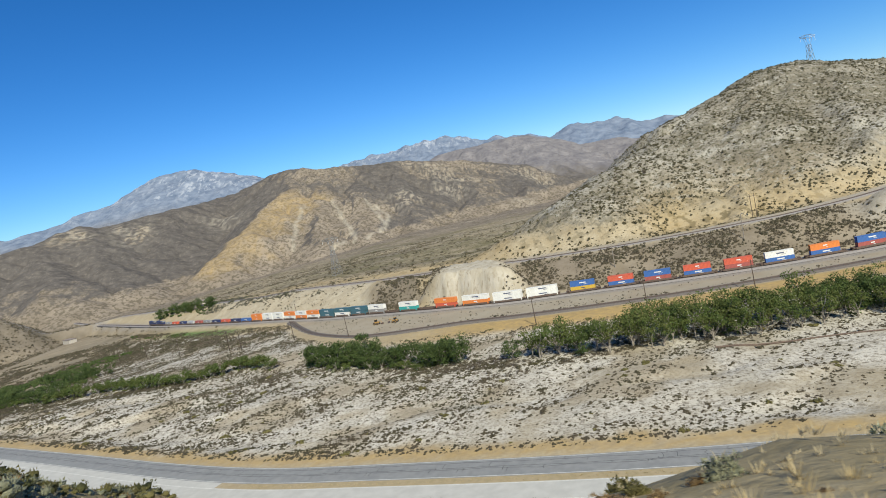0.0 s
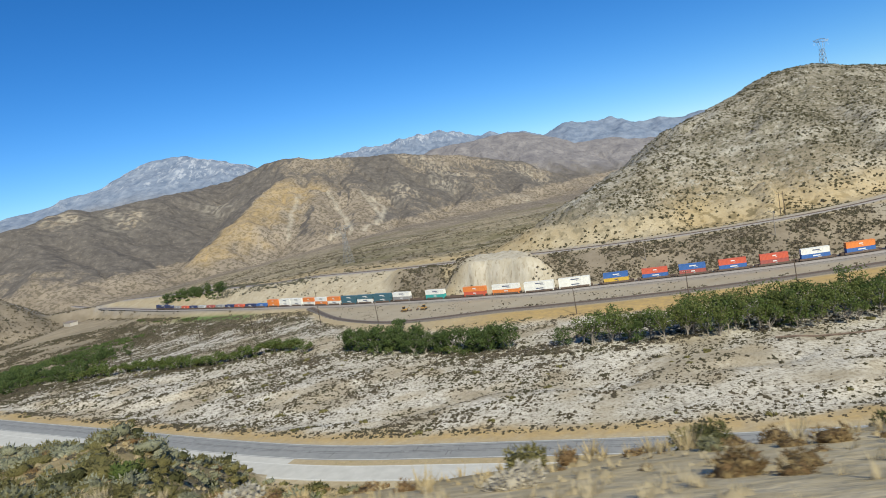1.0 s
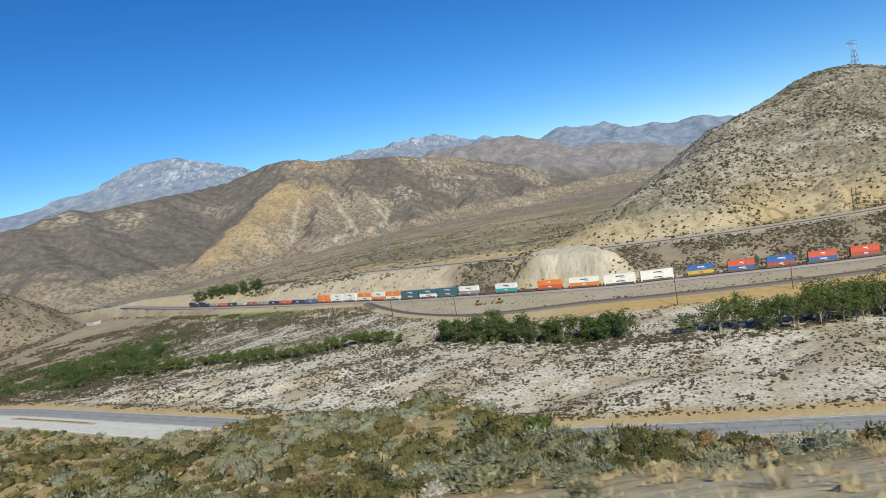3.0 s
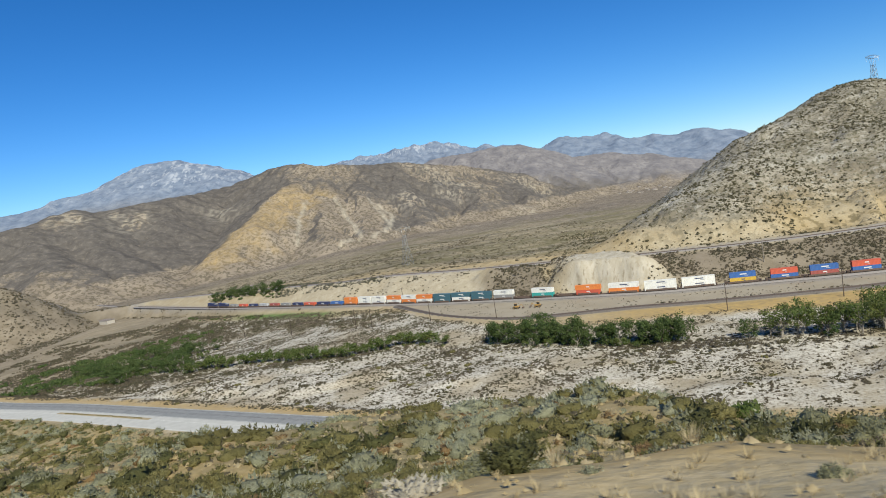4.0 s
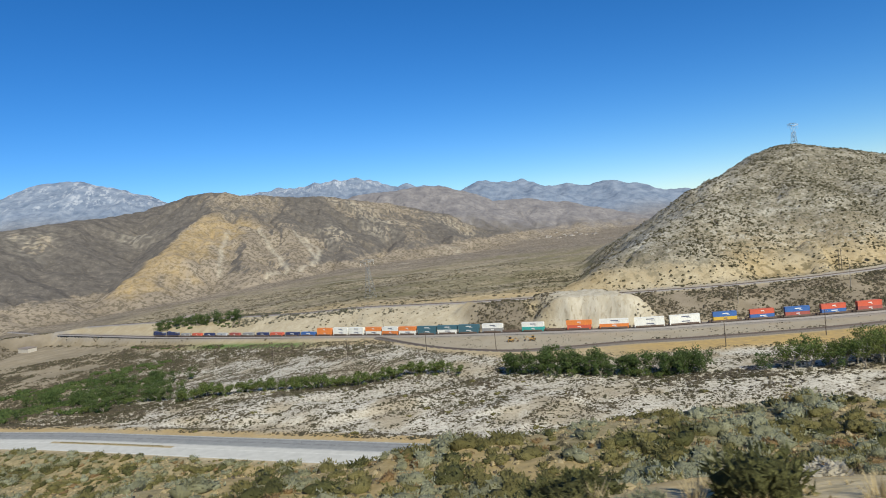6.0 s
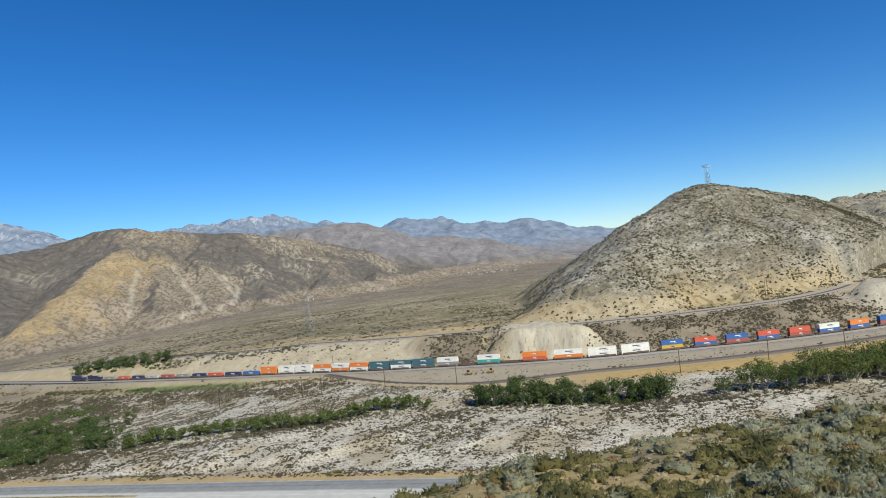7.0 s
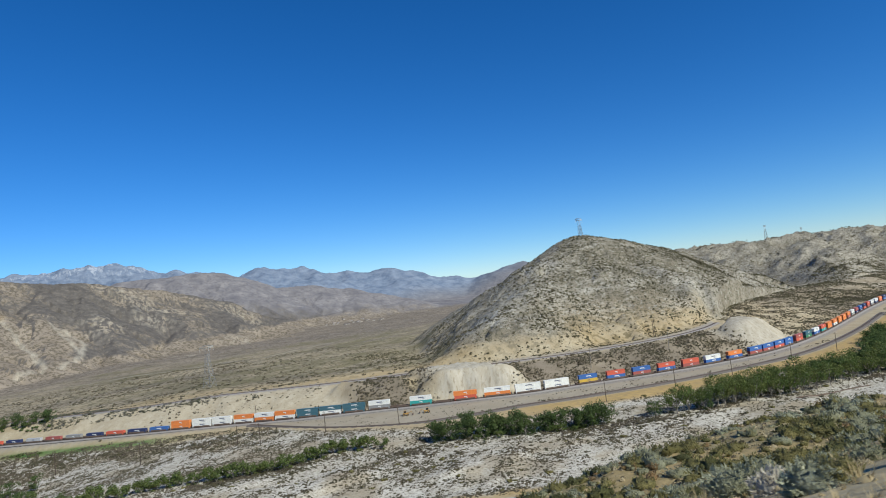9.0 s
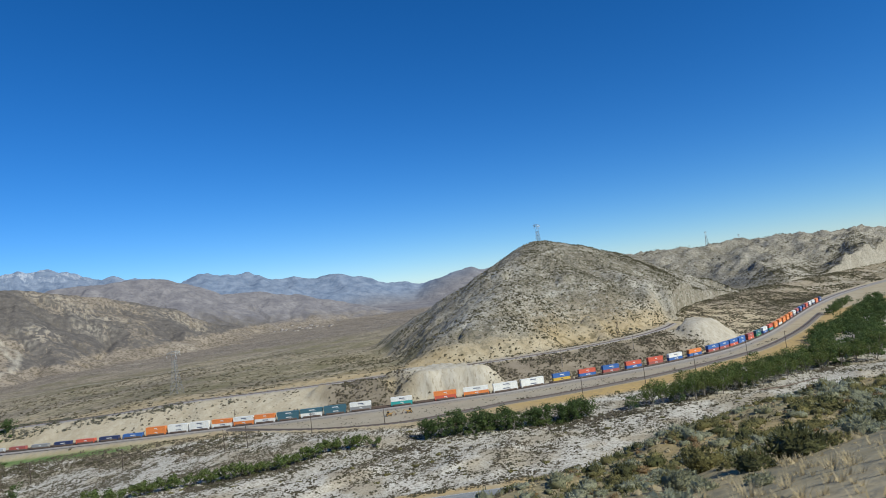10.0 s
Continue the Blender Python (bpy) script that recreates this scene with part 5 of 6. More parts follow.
TUFTS = [grass_tuft(RS, 32, 1.0) for _ in range(4)]


def spread(n, x0, x1, y0, y1, keep, size, templates, squash=(0.7, 1.1)):
    x, y = RS.uniform(x0, x1, n), RS.uniform(y0, y1, n)
    ok = RS.uniform(size=n) < keep(x, y)
    x, y = x[ok], y[ok]
    n = len(x)
    s = size[0] + (size[1] - size[0]) * RS.uniform(size=n) ** 2.0
    return np.stack([x, y, height(x, y) - 0.06 * s, RS.uniform(0, 6.28, n), s, RS.uniform(*squash, n), RS.integers(0, len(templates), n)], 1)


def in_wash(x, y):
    yr, ys_ = ycurve(OLD_ROAD, x), ycurve(SIDING, x)
    d = 0.6 * fbm(x, y, 30, 3, 201) + 0.7 * fbm(x * 0.35 + y * 0.16, y - 0.45 * x, 9, 3, 203)
    north = np.where(x > -112, ys_ - 22, ycurve(MAIN, x) - 16)
    return (y > yr + 15) * (y < north) * np.clip(0.55 + 1.6 * d, 0.08, 1) * (1 - 0.5 * sstep(-50, 50, x))


def on_hill(x, y):
    yu = ycurve(UPPER, x)
    behind = sstep(0, 18, y - np.interp(x, [30, 95, 150, 215, 290, 345], [395, 436, 466, 505, 550, 590])) * (x < 345)
    return (y > np.where(x > 265, yu - 8, yu + 5)) * (1 - 0.6 * behind * (x > 10)) * np.clip(0.42 + 0.8 * fbm(x, y, 45, 3, 301), 0.12, 1)


def on_cut(x, y):
    ym, yu = ycurve(MAIN, x), ycurve(UPPER, x)
    bluff = np.exp(-np.abs((x - 12 - 0.25 * (y - ym - 30)) / 25) ** 8)
    dense = (x > 30) * np.where(x > 250, 0.5, 1.0) + ((x > -60 + 0.5 * (y - ym - 20)) & (x <= 30)) * 1.0 + (x <= -62) * 0.10
    return (y > ym + 13) * (y < yu - 5) * dense * (1 - bluff) * np.clip(0.75 + 1.2 * fbm(x, y, 18, 3, 311), 0, 1) * (1 - np.exp(-np.abs((x - 240) / 32) ** 6))


def on_slope(x, y):
    hy, yr = np.interp(x, *HIGHWAY_Y), ycurve(OLD_ROAD, x)
    return (y > hy + 5) * (y < yr - 13) * np.clip(0.74 + 0.9 * fbm(x, y, 16, 3, 321), 0.28, 1)


def stuff(name, templates, places, mat, label, cat="shrubs"):
    return tagged(scatter(name, templates, places, mat), label, cat, kind="stuff")


def slope_band(lo, hi):
    return lambda x, y: on_slope(x, y) * (y > np.interp(x, *HIGHWAY_Y) + lo) * (y <= np.interp(x, *HIGHWAY_Y) + hi)


stuff("wash_scrub", DOTS, spread(480000, -340, 200, 80, 520, in_wash, (0.2, 1.1), DOTS, (0.4, 0.8)), M_SCRUB, "low brown-grey scrub dotted over the dry wash")
stuff("wash_green_bushes", MEDIUM, spread(900, -280, 180, 100, 320, in_wash, (0.5, 1.8), MEDIUM, (0.5, 0.9)), M_OLIVE, "olive green bushes in the dry wash")
stuff("wash_edge_brush", LOW, spread(70000, -300, 200, 180, 350, lambda x, y: np.exp(-((y - np.interp(x, [-300, -220, -130, -70, 0, 100, 200], [350, 322, 298, 262, 226, 196, 172])) / 11) ** 2) * np.clip(0.6 + 1.6 * fbm(x, y, 30, 3, 395), 0, 1), (0.6, 1.9), LOW, (0.5, 0.9)), M_DRYBRUSH, "grey-brown leafless brush along the line of trees")
stuff("hill_scrub", TINY, spread(82000, 10, 480, 330, 660, on_hill, (0.3, 1.7), TINY, (0.6, 1.0)), M_HILLSCRUB, "dark olive scrub dotted over the dry hill")
stuff("plain_scrub", TINY, spread(16000, -420, 160, 430, 1100, on_hill, (0.6, 2.6), TINY, (0.5, 0.9)), M_SCRUB, "brown scrub scattered over the plain")
stuff("cut_scrub", TINY, spread(230000, -200, 620, 285, 520, on_cut, (0.4, 1.5), TINY, (0.6, 1.0)), M_SCRUB, "dense dark scrub on the railway cut slope")
stuff("fan_scrub", TINY, spread(60000, 430, 1150, 370, 540, lambda x, y: (y > ycurve(MAIN, x) + 14) * np.clip(0.35 + 1.2 * fbm(x, y, 60, 3, 371), 0.05, 1), (0.5, 2.2), TINY, (0.5, 0.9)), M_HILLSCRUB, "olive scrub over the slopes beside the railway curve")
stuff("bench_brush", TINY, spread(26000, -60, 260, 265, 440, lambda x, y: np.exp(-((y - ycurve(SIDING, x) - 6) / 2.6) ** 2) * np.clip(0.45 + 1.8 * fbm(x, y, 14, 3, 333), 0, 1) * sstep(-40, 10, x), (0.3, 1.1), TINY), M_SCRUB, "dark brush on the ballast beside the siding")
stuff("bench_weeds", SMALL, spread(9000, -100, 260, 265, 440, lambda x, y: (y > ycurve(SIDING, x) + 4) * (y < ycurve(MAIN, x) - 5) * np.clip(0.3 + 1.5 * fbm(x, y, 15, 3, 331), 0, 1), (0.15, 0.6), SMALL), M_SCRUB, "low weeds between the tracks")
def patch(seed, lo, hi):
    """Kinds of brush grow in patches of their own."""
    return lambda x, y: np.where((fbm(x, y, 17, 3, seed) > lo) & (fbm(x, y, 17, 3, seed) <= hi), 1.0, 0.2)


for mat, k, name, text, own in ((M_OLIVE, 1.0, "slope_chaparral", "yellow-olive chaparral bushes on the slope below the highway", patch(401, 0.0, 9)),
                                (M_SAGE, 1.0, "slope_sagebrush", "grey-green sagebrush on the slope below the highway", patch(401, -9, 0.0)),
                                (M_CHAMISE, 0.42, "slope_chamise", "dark green chamise bushes on the slope below the highway", patch(407, 0.1, 9)),
                                (M_RUST, 0.5, "slope_buckwheat", "rust-brown dry buckwheat on the slope below the highway", patch(411, 0.1, 9))):
    low = 0.6 if mat is M_RUST else 1.15 if mat is M_CHAMISE else 1.0
    sets = [spread(int(1700 * k), -300, 60, 4, 60, lambda x, y: slope_band(7, 30)(x, y) * np.where(y < np.interp(x, *HIGHWAY_Y) + 11, sstep(-90, -150, x), 1.0) * own(x, y), (0.45 * low, 1.5 * low), LARGE, (0.75, 1.15)),
            spread(int(5600 * k), -310, 50, 20, 90, lambda x, y: slope_band(27, 56)(x, y) * own(x, y), (0.7 * low, 2.3 * low), NEAR, (0.75, 1.15)),
            spread(int(22000 * k), -420, 40, 50, 320, lambda x, y: slope_band(54, 330)(x, y) * own(x, y), (0.9 * low, 3.3 * low), MIDDLE, (0.75, 1.15))]
    sets[1][:, 6] += len(LARGE)
    sets[2][:, 6] += len(LARGE) + len(NEAR)
    stuff(name, LARGE + NEAR + MIDDLE, np.concatenate(sets), mat, text)
stuff("flat_brush", TINY, spread(30000, -460, -235, 300, 640, lambda x, y: (y > ycurve(OLD_ROAD, x) + 20) * (y < ycurve(MAIN, x) - 14) * np.clip(0.5 + 1.6 * fbm(x, y, 30, 3, 381), 0, 1), (0.7, 2.0), TINY, (0.6, 1.0)), M_SCRUB, "grey-olive brush over the valley flats")
stuff("bank_brush", LOW, spread(9000, -245, -95, 470, 640, lambda x, y: (y > ycurve(MAIN, x) + 26 + 0.12 * (x + 245)) * (y < ycurve(UPPER, x) - 2 + 40 * (x < -190)) * np.clip(0.55 + 1.4 * fbm(x, y, 30, 3, 391), 0, 1) * (1 - 0.9 * sstep(-135, -95, x)), (0.8, 2.4), LOW, (0.7, 1.1)), M_BRUSHGREY, "grey-olive brush on the bank below the upper railway")
stuff("reed_brush", LOW, spread(22000, -440, -100, 330, 620, lambda x, y: np.exp(-((y - ycurve(MAIN, x) + 58) / 22) ** 2) * np.clip(0.55 + 1.5 * fbm(x, y, 40, 3, 341), 0, 1) * sstep(-60, -140, x), (0.8, 2.6), LOW, (0.7, 1.3)), M_DRYBRUSH, "grey-brown dry brush below the railway bank")
stuff("track_brush", LOW, spread(26000, -500, -270, 560, 900, lambda x, y: np.exp(-((y - ycurve(MAIN, x) + 16) / 8) ** 2) * np.clip(0.6 + 1.5 * fbm(x, y, 25, 3, 345), 0, 1), (0.7, 2.0), LOW, (0.7, 1.2)), M_DRYBRUSH, "grey-brown brush along the far railway bank")
stuff("knoll_scrub", TINY, spread(19000, -950, -480, 600, 900, lambda x, y: np.full(x.shape, 0.8), (0.8, 2.6), TINY, (0.5, 0.9)), M_SCRUB, "brown scrub over a low knoll beyond the wash")
stuff("ridge_scrub", TINY, spread(36000, 430, 1150, 360, 900, on_hill, (0.6, 2.4), TINY, (0.5, 0.9)), M_HILLSCRUB, "olive scrub over the low hills beyond the railway curve")
far_p = [spread(300, -320, -215, 570, 680, lambda x, y: np.exp(-((y - ycurve(MAIN, x) - 40) / 9) ** 2), (1.6, 3.2), MEDIUM, (0.8, 1.2)),
         spread(520, 190, 460, 170, 262, lambda x, y: np.clip(0.5 + 1.6 * fbm(x, y, 40, 3, 351), 0, 1) * (y < ycurve(SIDING, x) - 14), (2.4, 5.0), MEDIUM, (0.9, 1.3))]
far_p.append(spread(420, -330, -205, 470, 640, lambda x, y: np.exp(-((y - ycurve(MAIN, x) + 30) / 7) ** 2) * (x < -235), (1.2, 2.6), MEDIUM, (0.8, 1.2)))
far_p.append(spread(1400, -420, -262, 330, 520, lambda x, y: np.clip(0.25 + 2.2 * fbm(x, y, 45, 3, 361), 0, 1) * (y > ycurve(OLD_ROAD, x) + 24) * (y < ycurve(MAIN, x) - 24), (1.6, 4.0), MEDIUM, (0.8, 1.2)))
stuff("far_grove", MEDIUM, np.concatenate(far_p), M_LEAF_DARK, "dark green groves beside the far railway", "trees")
duff = spread(44000, -330, 50, 6, 240, lambda x, y: on_slope(x, y) * 0 + (y > np.interp(x, *HIGHWAY_Y) + 30) * (y < ycurve(OLD_ROAD, x) - 13), (0.22, 0.85), TINY, (0.5, 0.9))
half = len(duff) // 2
stuff("slope_litter", TINY, duff[:half], M_DRYBRUSH, "dry twigs and low weeds on the slope", "weeds")
duff = np.concatenate([duff, spread(9000, -290, 60, 2, 60, lambda x, y: (y > np.interp(x, *HIGHWAY_Y) + 4.4) * (y < np.interp(x, *HIGHWAY_Y) + 30), (0.08, 0.3), TINY, (0.5, 0.9))])
stuff("slope_straw", TINY, duff[half:], M_STRAW, "low straw-coloured weeds on the slope", "weeds")
WISPS = [grass_tuft(RS, 15, 0.9) for _ in range(5)]
stuff("shoulder_grass", WISPS, spread(26000, -285, 70, -4, 45, lambda x, y: (y > np.interp(x, *HIGHWAY_Y) + 3.9) * (y < np.interp(x, *HIGHWAY_Y) + 17), (0.14, 0.42), WISPS), M_STRAW, "pale dry grass along the highway shoulder", "grass")
stuff("dry_grass", TUFTS, spread(20000, -290, 90, -2, 120, lambda x, y: (y > np.interp(x, *HIGHWAY_Y) + 4.2) * (y < ycurve(OLD_ROAD, x) - 14) * np.where(y < np.interp(x, *HIGHWAY_Y) + 20, 0.2, 0.45), (0.3, 0.7), TUFTS), M_STRAW, "dry straw-coloured grass on the slope", "grass")

# ---------- road furniture and details ----------
def side_line(line, off):
    P = np.array(line)
    T = np.gradient(P, axis=0)
    T /= np.linalg.norm(T, axis=1)[:, None]
    return P + np.stack([-T[:, 1], T[:, 0]], 1) * off


near_road = OLD_ROAD[(OLD_ROAD[:, 0] > -330) & (OLD_ROAD[:, 0] < 140)]
for off, wide in ((1.3, 0.14), (9.1, 0.12), (-2.2, 0.12), (-9.1, 0.12)):
    tagged(ribbon("edge_line", near_road, off, off + wide, flat_road, M_LINE, 0.026), "faded white painted edge line on the old road", "road marking", kind="structure")


def crack_seals():
    """Tar seals that wander along and across the old lanes."""
    rng = np.random.default_rng(5)
    verts, faces = [], []

    def stroke(pts, w):
        pts = np.array(pts)
        d = np.gradient(pts, axis=0)
        d /= np.linalg.norm(d, axis=1)[:, None] + 1e-9
        nrm = np.stack([-d[:, 1], d[:, 0]], 1) * w
        k = len(verts)
        for p, q in zip(pts, nrm):
            verts.append((*(p + q), 16.648))
            verts.append((*(p - q), 16.648))
        for i in range(len(pts) - 1):
            faces.append((k + 2 * i, k + 2 * i + 1, k + 2 * i + 3, k + 2 * i + 2))
    for off in (4.9, 5.6, 7.9):
        base = side_line(near_road, off)
        xs, ys, hs, _ = along(base, 1.2)
        wob = np.cumsum(rng.normal(0, 0.10, len(xs)))
        wob -= np.convolve(wob, np.ones(25) / 25, "same")
        P = np.stack([xs - np.sin(hs) * wob, ys + np.cos(hs) * wob], 1)
        stroke(P, 0.06)
        for i in range(4, len(P) - 4):
            if rng.uniform() < 0.16:
                s = rng.choice((-1, 1)) * rng.uniform(0.6, 2.6)
                nx, ny, tx, ty = -np.sin(hs[i]), np.cos(hs[i]), np.cos(hs[i]), np.sin(hs[i])
                k = rng.normal(0, 0.4)
                if 1.2 < off + s < 9.3:
                    stroke([P[i], P[i] + np.array([nx * s * 0.5 + tx * k, ny * s * 0.5 + ty * k]), P[i] + np.array([nx * s, ny * s])], 0.05)
    me = mesh_from("crack_seal", verts, faces, M_CRACK)
    ob = new("crack_seal", me)
    ob.parent = road
    return tagged(ob, "black tar crack seals", kind="stuff")


crack_seals()
apron = ribbon("road_apron", OLD_ROAD[OLD_ROAD[:, 0] < -70], -1.8, 1.0, flat_road, M_PALE_ROAD, 0.016, 0.15)
tagged(apron, "pale paving between the carriageways of the old road", "road", kind="structure")
median = ribbon("median", OLD_ROAD[OLD_ROAD[:, 0] > -66], -1.75, 0.95, flat_road, plain_material("median_dirt", (0.36, 0.29, 0.18), (0.26, 0.22, 0.12), 0.8, 0.95), 0.03, 0.12)
island = ribbon("traffic_island", OLD_ROAD[(OLD_ROAD[:, 0] > -262) & (OLD_ROAD[:, 0] < -208)], -2.6, -0.8, flat_road, median.data.materials[0], 0.05, 0.12)
tagged(island, "low traffic island with dry weeds on the old road", "traffic island", kind="structure")
tagged(median, "strip of bare earth and dry grass between the carriageways", "median", kind="structure")
mx, my, _, _ = along(side_line(OLD_ROAD[(OLD_ROAD[:, 0] > -64) & (OLD_ROAD[:, 0] < 90)], -0.4), 0.5)
keep = RS.uniform(size=len(mx)) < 0.8
mx, my = mx[keep] + RS.uniform(-0.5, 0.5, keep.sum()), my[keep] + RS.uniform(-1.0, 1.0, keep.sum())
ix, iy, _, _ = along(side_line(OLD_ROAD[(OLD_ROAD[:, 0] > -260) & (OLD_ROAD[:, 0] < -210)], -1.7), 0.4)
stuff("island_weeds", TUFTS, np.stack([ix, iy + RS.uniform(-0.6, 0.6, len(ix)), np.full(len(ix), 16.66), RS.uniform(0, 6, len(ix)), RS.uniform(0.3, 0.7, len(ix)), np.full(len(ix), 0.7), RS.integers(0, 4, len(ix))], 1), M_OLIVE, "olive weeds on the traffic island", "weeds")
stuff("median_grass", TUFTS, np.stack([mx, my, np.full(len(mx), 16.64), RS.uniform(0, 6, len(mx)), RS.uniform(0.25, 0.5, len(mx)), np.full(len(mx), 0.6), RS.integers(0, 4, len(mx))], 1), M_STRAW, "short dry grass on the median", "grass")


def build_marker_post(tall=1.5):
    top = tagged(new("marker_post"), "weathered galvanised steel roadside marker post", "marker post")
    bm = box(bmesh.new(), 0, 0, tall / 2 - 0.2, 0.07, 0.02, tall + 0.4, 0.004)
    box(bm, 0.03, 0.015, tall / 2 - 0.2, 0.012, 0.04, tall + 0.4)
    box(bm, -0.03, 0.015, tall / 2 - 0.2, 0.012, 0.04, tall + 0.4)
    part("post", bm, M_STEEL, top)
    part("reflector", rod(bmesh.new(), (0, -0.012, tall - 0.12), (0, -0.03, tall - 0.12), 0.04, n=12), M_MARK_LIGHT, top)
    return top


post = build_marker_post(1.9)
post.matrix_basis = pose(-106.7, 11.4, hz_at(-106.7, 11.4), 0, -3, 10)
for x, y in ((4.2, 6.0), (-51.5, 128.2), (-55, 129.8)):
    copy_thing(post, pose(x, y, 16.6 if y > 50 else hz_at(x, y), 0, 3, 0))


# ---------- pale brush and rubble on the shoulder ----------
M_PALEBUSH = leaf_material("pale_rabbitbrush", (0.60, 0.57, 0.49), (0.48, 0.44, 0.36), (0.50, 0.46, 0.38), False)
pale = []
for x, y, s in ((-82.5, 19.0, 1.3), (-84.6, 20.4, 1.0), (-103.5, 17.5, 1.3), (-105.5, 18.6, 1.1), (-46.5, 16.0, 1.2), (-135.5, 18.0, 1.4), (-137, 20, 1.2), (-196, 24.0, 1.2), (-198.5, 23, 1.4),
                (-30, 13.5, 1.2), (-11.5, 9.0, 1.1), (-24, 10.0, 1.0), (-208, 25, 1.3), (-160, 19, 1.0), (-99.9, 19.7, 1.5), (-73.5, 25.8, 2.0), (-75.0, 26.4, 1.6), (-107.8, 31.3, 1.1), (-105.2, 31.7, 1.3)):
    pale.append((x, y, hz_at(x, y) - 0.05, RS.uniform(0, 6), s * 0.72, 0.9, RS.integers(0, 6)))
AIRY = [brush_bush(RS, 1, 420, 0.15, 0.3) for _ in range(6)]
stuff("rabbitbrush", AIRY, pale, M_PALEBUSH, "pale seeding rabbitbrush on the highway shoulder")
M_BOULDER = plain_material("pale_boulder", (0.42, 0.40, 0.36), (0.28, 0.26, 0.235), 2.5, 0.9, bump=0.5)


def build_boulder(seed, size):
    bm = bmesh.new()
    bmesh.ops.create_icosphere(bm, subdivisions=3, radius=size)
    for v in bm.verts:
        v.co *= 1 + 0.28 * noise.noise(v.co * (1.4 / size) + Vector((seed * 7.0, 0, 0))) + 0.07 * noise.noise(v.co * (5 / size))
        v.co.z *= 0.75
    ob = part("boulder", bm, M_BOULDER)
    return tagged(ob, "pale angular boulder on the dry grass shoulder", "boulder", "boulders")


for k, (x, y, s) in enumerate(((-50.2, 9.4, 0.17), (-52.6, 9.0, 0.13), (-47.6, 11.6, 0.2), (-48.4, 12.3, 0.15), (-46.9, 12.6, 0.13))):
    build_boulder(k, s).matrix_basis = pose(x, y, hz_at(x, y) + s * 0.3, 0, 0, 40 * k)


roadside = [(x, y, hz_at(x, y) - 0.05, RS.uniform(0, 6), k, 0.95, RS.integers(0, 6)) for x, y, k in
            ((-9, 19, 1.0), (-19, 20, 1.0), (-27, 21.5, 1.2), (-31.5, 23, 1.1), (-29, 25, 1.3), (3, 21, 0.9), (-48.0, 14.2, 0.85), (-65.2, 71.8, 2.9))]
stuff("roadside_bushes", LARGE, roadside, M_LEAF, "bright green bushes just below the highway shoulder")


shoulder = spread(900, -75, 10, 4, 22, lambda x, y: (y > np.interp(x, *HIGHWAY_Y) + 6.2) * (y < np.interp(x, *HIGHWAY_Y) + 13) * np.clip(0.35 + 1.6 * fbm(x, y, 9, 3, 421), 0, 1), (0.15, 0.6), NEAR, (0.6, 1.1))
stuff("shoulder_brush", NEAR, shoulder, M_RUST, "rust-brown dry brush along the highway shoulder")


# ---------- track machines ----------
def build_backhoe():
    top = tagged(new("track_loader"), "small yellow track maintenance loader with a raised arm", "loader", "loaders beside the track")
    yel = paint("dusty_machine_yellow", (0.42, 0.25, 0.07))
    body = part("body", box(bmesh.new(), 0, 0, 1.25, 3.2, 1.5, 0.9, 0.12), yel, top)
    cab = part("cab", box(bmesh.new(), -0.4, 0, 2.3, 1.3, 1.35, 1.2, 0.08), M_GLASS, top)
    part("cab_roof", box(bmesh.new(), -0.4, 0, 2.95, 1.5, 1.5, 0.12, 0.03), yel, cab)
    bm = rod(bmesh.new(), (1.5, 0, 1.4), (3.2, 0, 2.5), 0.16, 0.14)
    rod(bm, (3.2, 0, 2.5), (4.1, 0, 1.0), 0.13, 0.11)
    part("arm", bm, yel, top)
    part("bucket", box(bmesh.new(), 4.2, 0, 0.75, 0.8, 1.7, 0.7, 0.1), M_CAR, top)
    for x, r in ((-1.1, 0.75), (1.2, 0.55)):
        for s in (-1, 1):
            t = part("wheel", rod(bmesh.new(), (x, s * 0.75, r), (x, s * 1.15, r), r, n=18), M_CRACK, top)
            part("rim", rod(bmesh.new(), (x, s * 1.15, r), (x, s * 1.18, r), r * 0.5, n=14), yel, t)
    return top


loader = build_backhoe()
loader.matrix_basis = pose(-48, 356, hz_at(-48, 356), 0, 0, -35)
copy_thing(loader, pose(-37, 350, hz_at(-37, 350), 0, 0, 150))


# ---------- far houses ----------
M_STUCCO = plain_material("pale_stucco", (0.46, 0.43, 0.38), (0.36, 0.33, 0.29), 0.8, 0.9)
M_ROOF = plain_material("weathered_roof", (0.24, 0.20, 0.18), (0.17, 0.15, 0.14), 0.8, 0.9)


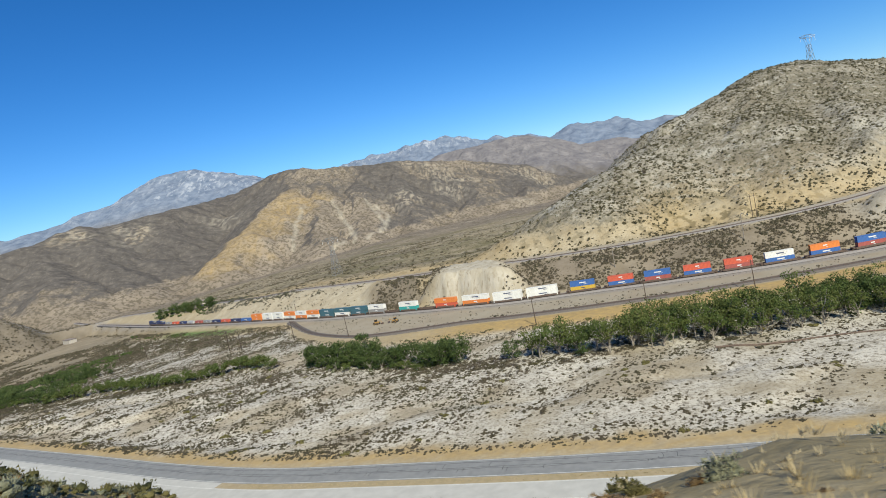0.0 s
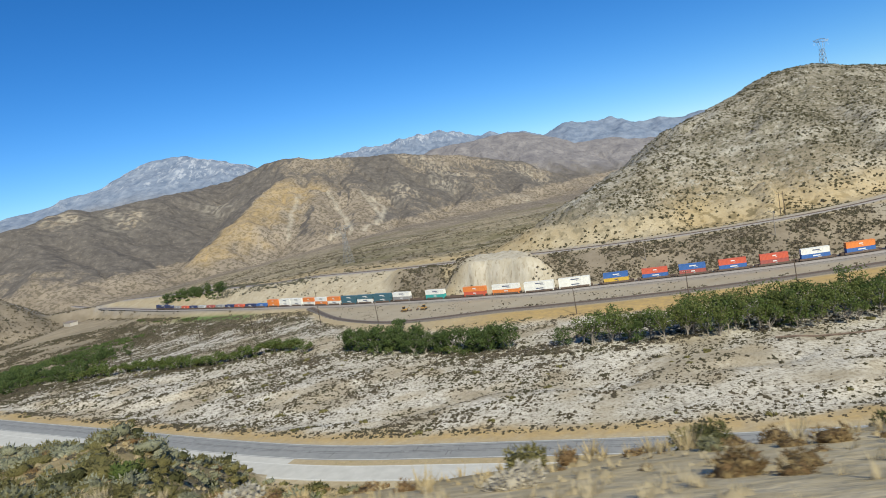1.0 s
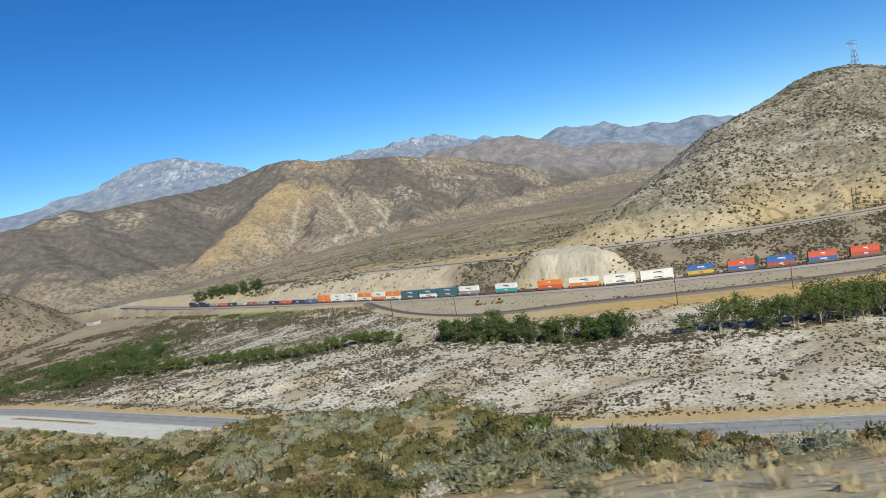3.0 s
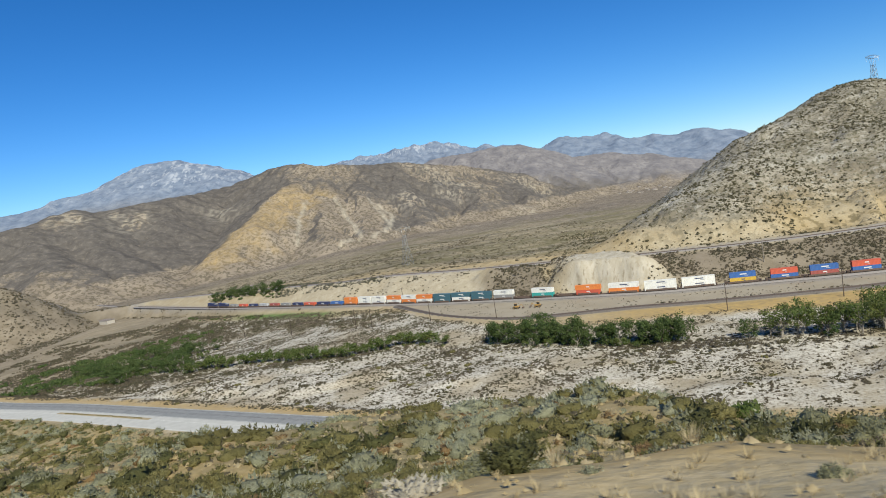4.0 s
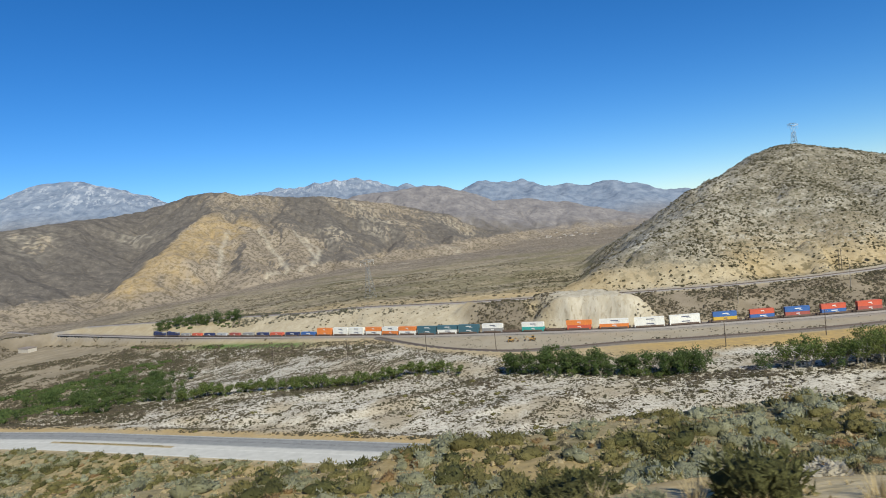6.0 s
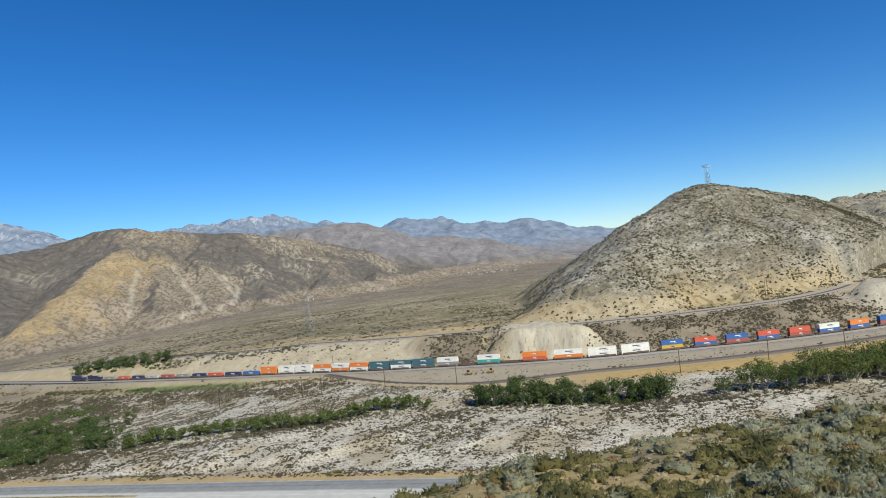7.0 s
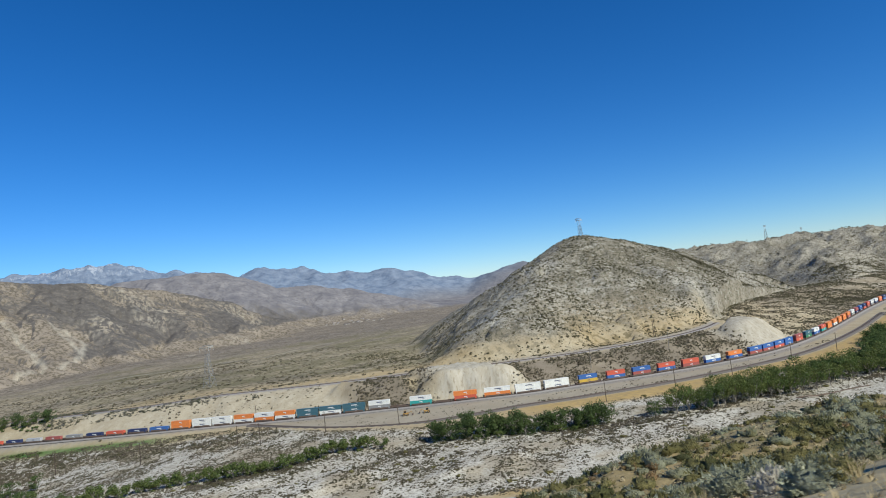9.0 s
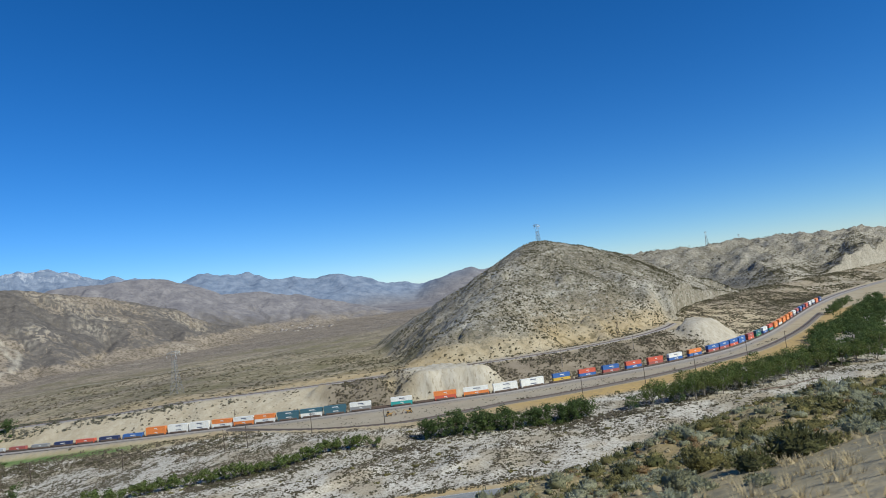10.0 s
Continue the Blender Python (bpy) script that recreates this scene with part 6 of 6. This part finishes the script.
def build_house(w=14.0, d=9.0, h=3.2):
    top = tagged(new("house"), "small pale house with a low pitched roof in the valley", "house", "far houses")
    wall = part("wall", box(bmesh.new(), 0, 0, h / 2, w, d, h), M_STUCCO, top)
    bm = bmesh.new()
    a = [bm.verts.new(c) for c in ((-w / 2 - .5, -d / 2 - .5, h), (w / 2 + .5, -d / 2 - .5, h), (w / 2 + .5, d / 2 + .5, h), (-w / 2 - .5, d / 2 + .5, h), (-w / 2 - .5, 0, h + 2.2), (w / 2 + .5, 0, h + 2.2))]
    for f in ((0, 1, 5, 4), (2, 3, 4, 5), (0, 4, 3), (1, 2, 5), (3, 2, 1, 0)):
        bm.faces.new([a[i] for i in f])
    part("roof", bm, M_ROOF, top)
    for x in (-w * 0.28, w * 0.28):
        part("window", box(bmesh.new(), x, -d / 2 - 0.02, 1.7, 1.8, 0.06, 1.2), M_GLASS, wall)
    part("door", box(bmesh.new(), 0, -d / 2 - 0.02, 1.05, 1.0, 0.06, 2.1), M_ROOF, wall)
    return top


house = build_house()
house.matrix_basis = pose(-303, 760, hz_at(-303, 760), 0, 0, 20)
rh = random.Random(4)
for k in range(22):
    x, y = rh.uniform(760, 980), rh.uniform(2420, 2700)
    m = pose(x, y, hz_at(x, y) - 0.3, 0, 0, rh.uniform(0, 180))
    copy_thing(house, m).scale = (0.9, 0.9, 1.0)
quarry = tagged(new("plant_shed"), "pale industrial shed beside the far railway", "shed")
part("wall", box(bmesh.new(), 0, 0, 2.5, 20, 9, 5, 0.1), M_STUCCO, quarry)
part("roof", box(bmesh.new(), 0, 0, 5.2, 21, 10, 0.4, 0.1), M_ROOF, quarry)
quarry.matrix_basis = pose(-470, 760, hz_at(-470, 760) - 0.3, 0, 0, -40)


# ---------- drift log in the wash ----------
log = bmesh.new()
lx, ly = np.linspace(74, 118, 9), np.linspace(189.5, 177, 9)
for k in range(8):
    rod(log, (lx[k], ly[k], hz_at(lx[k], ly[k]) + 0.25), (lx[k + 1], ly[k + 1], hz_at(lx[k + 1], ly[k + 1]) + 0.25), 0.32 - 0.012 * k, 0.31 - 0.012 * k, 8)
tagged(part("drift_pipe", log, M_CAR), "long dark pipe lying across the sandy wash", "pipe")
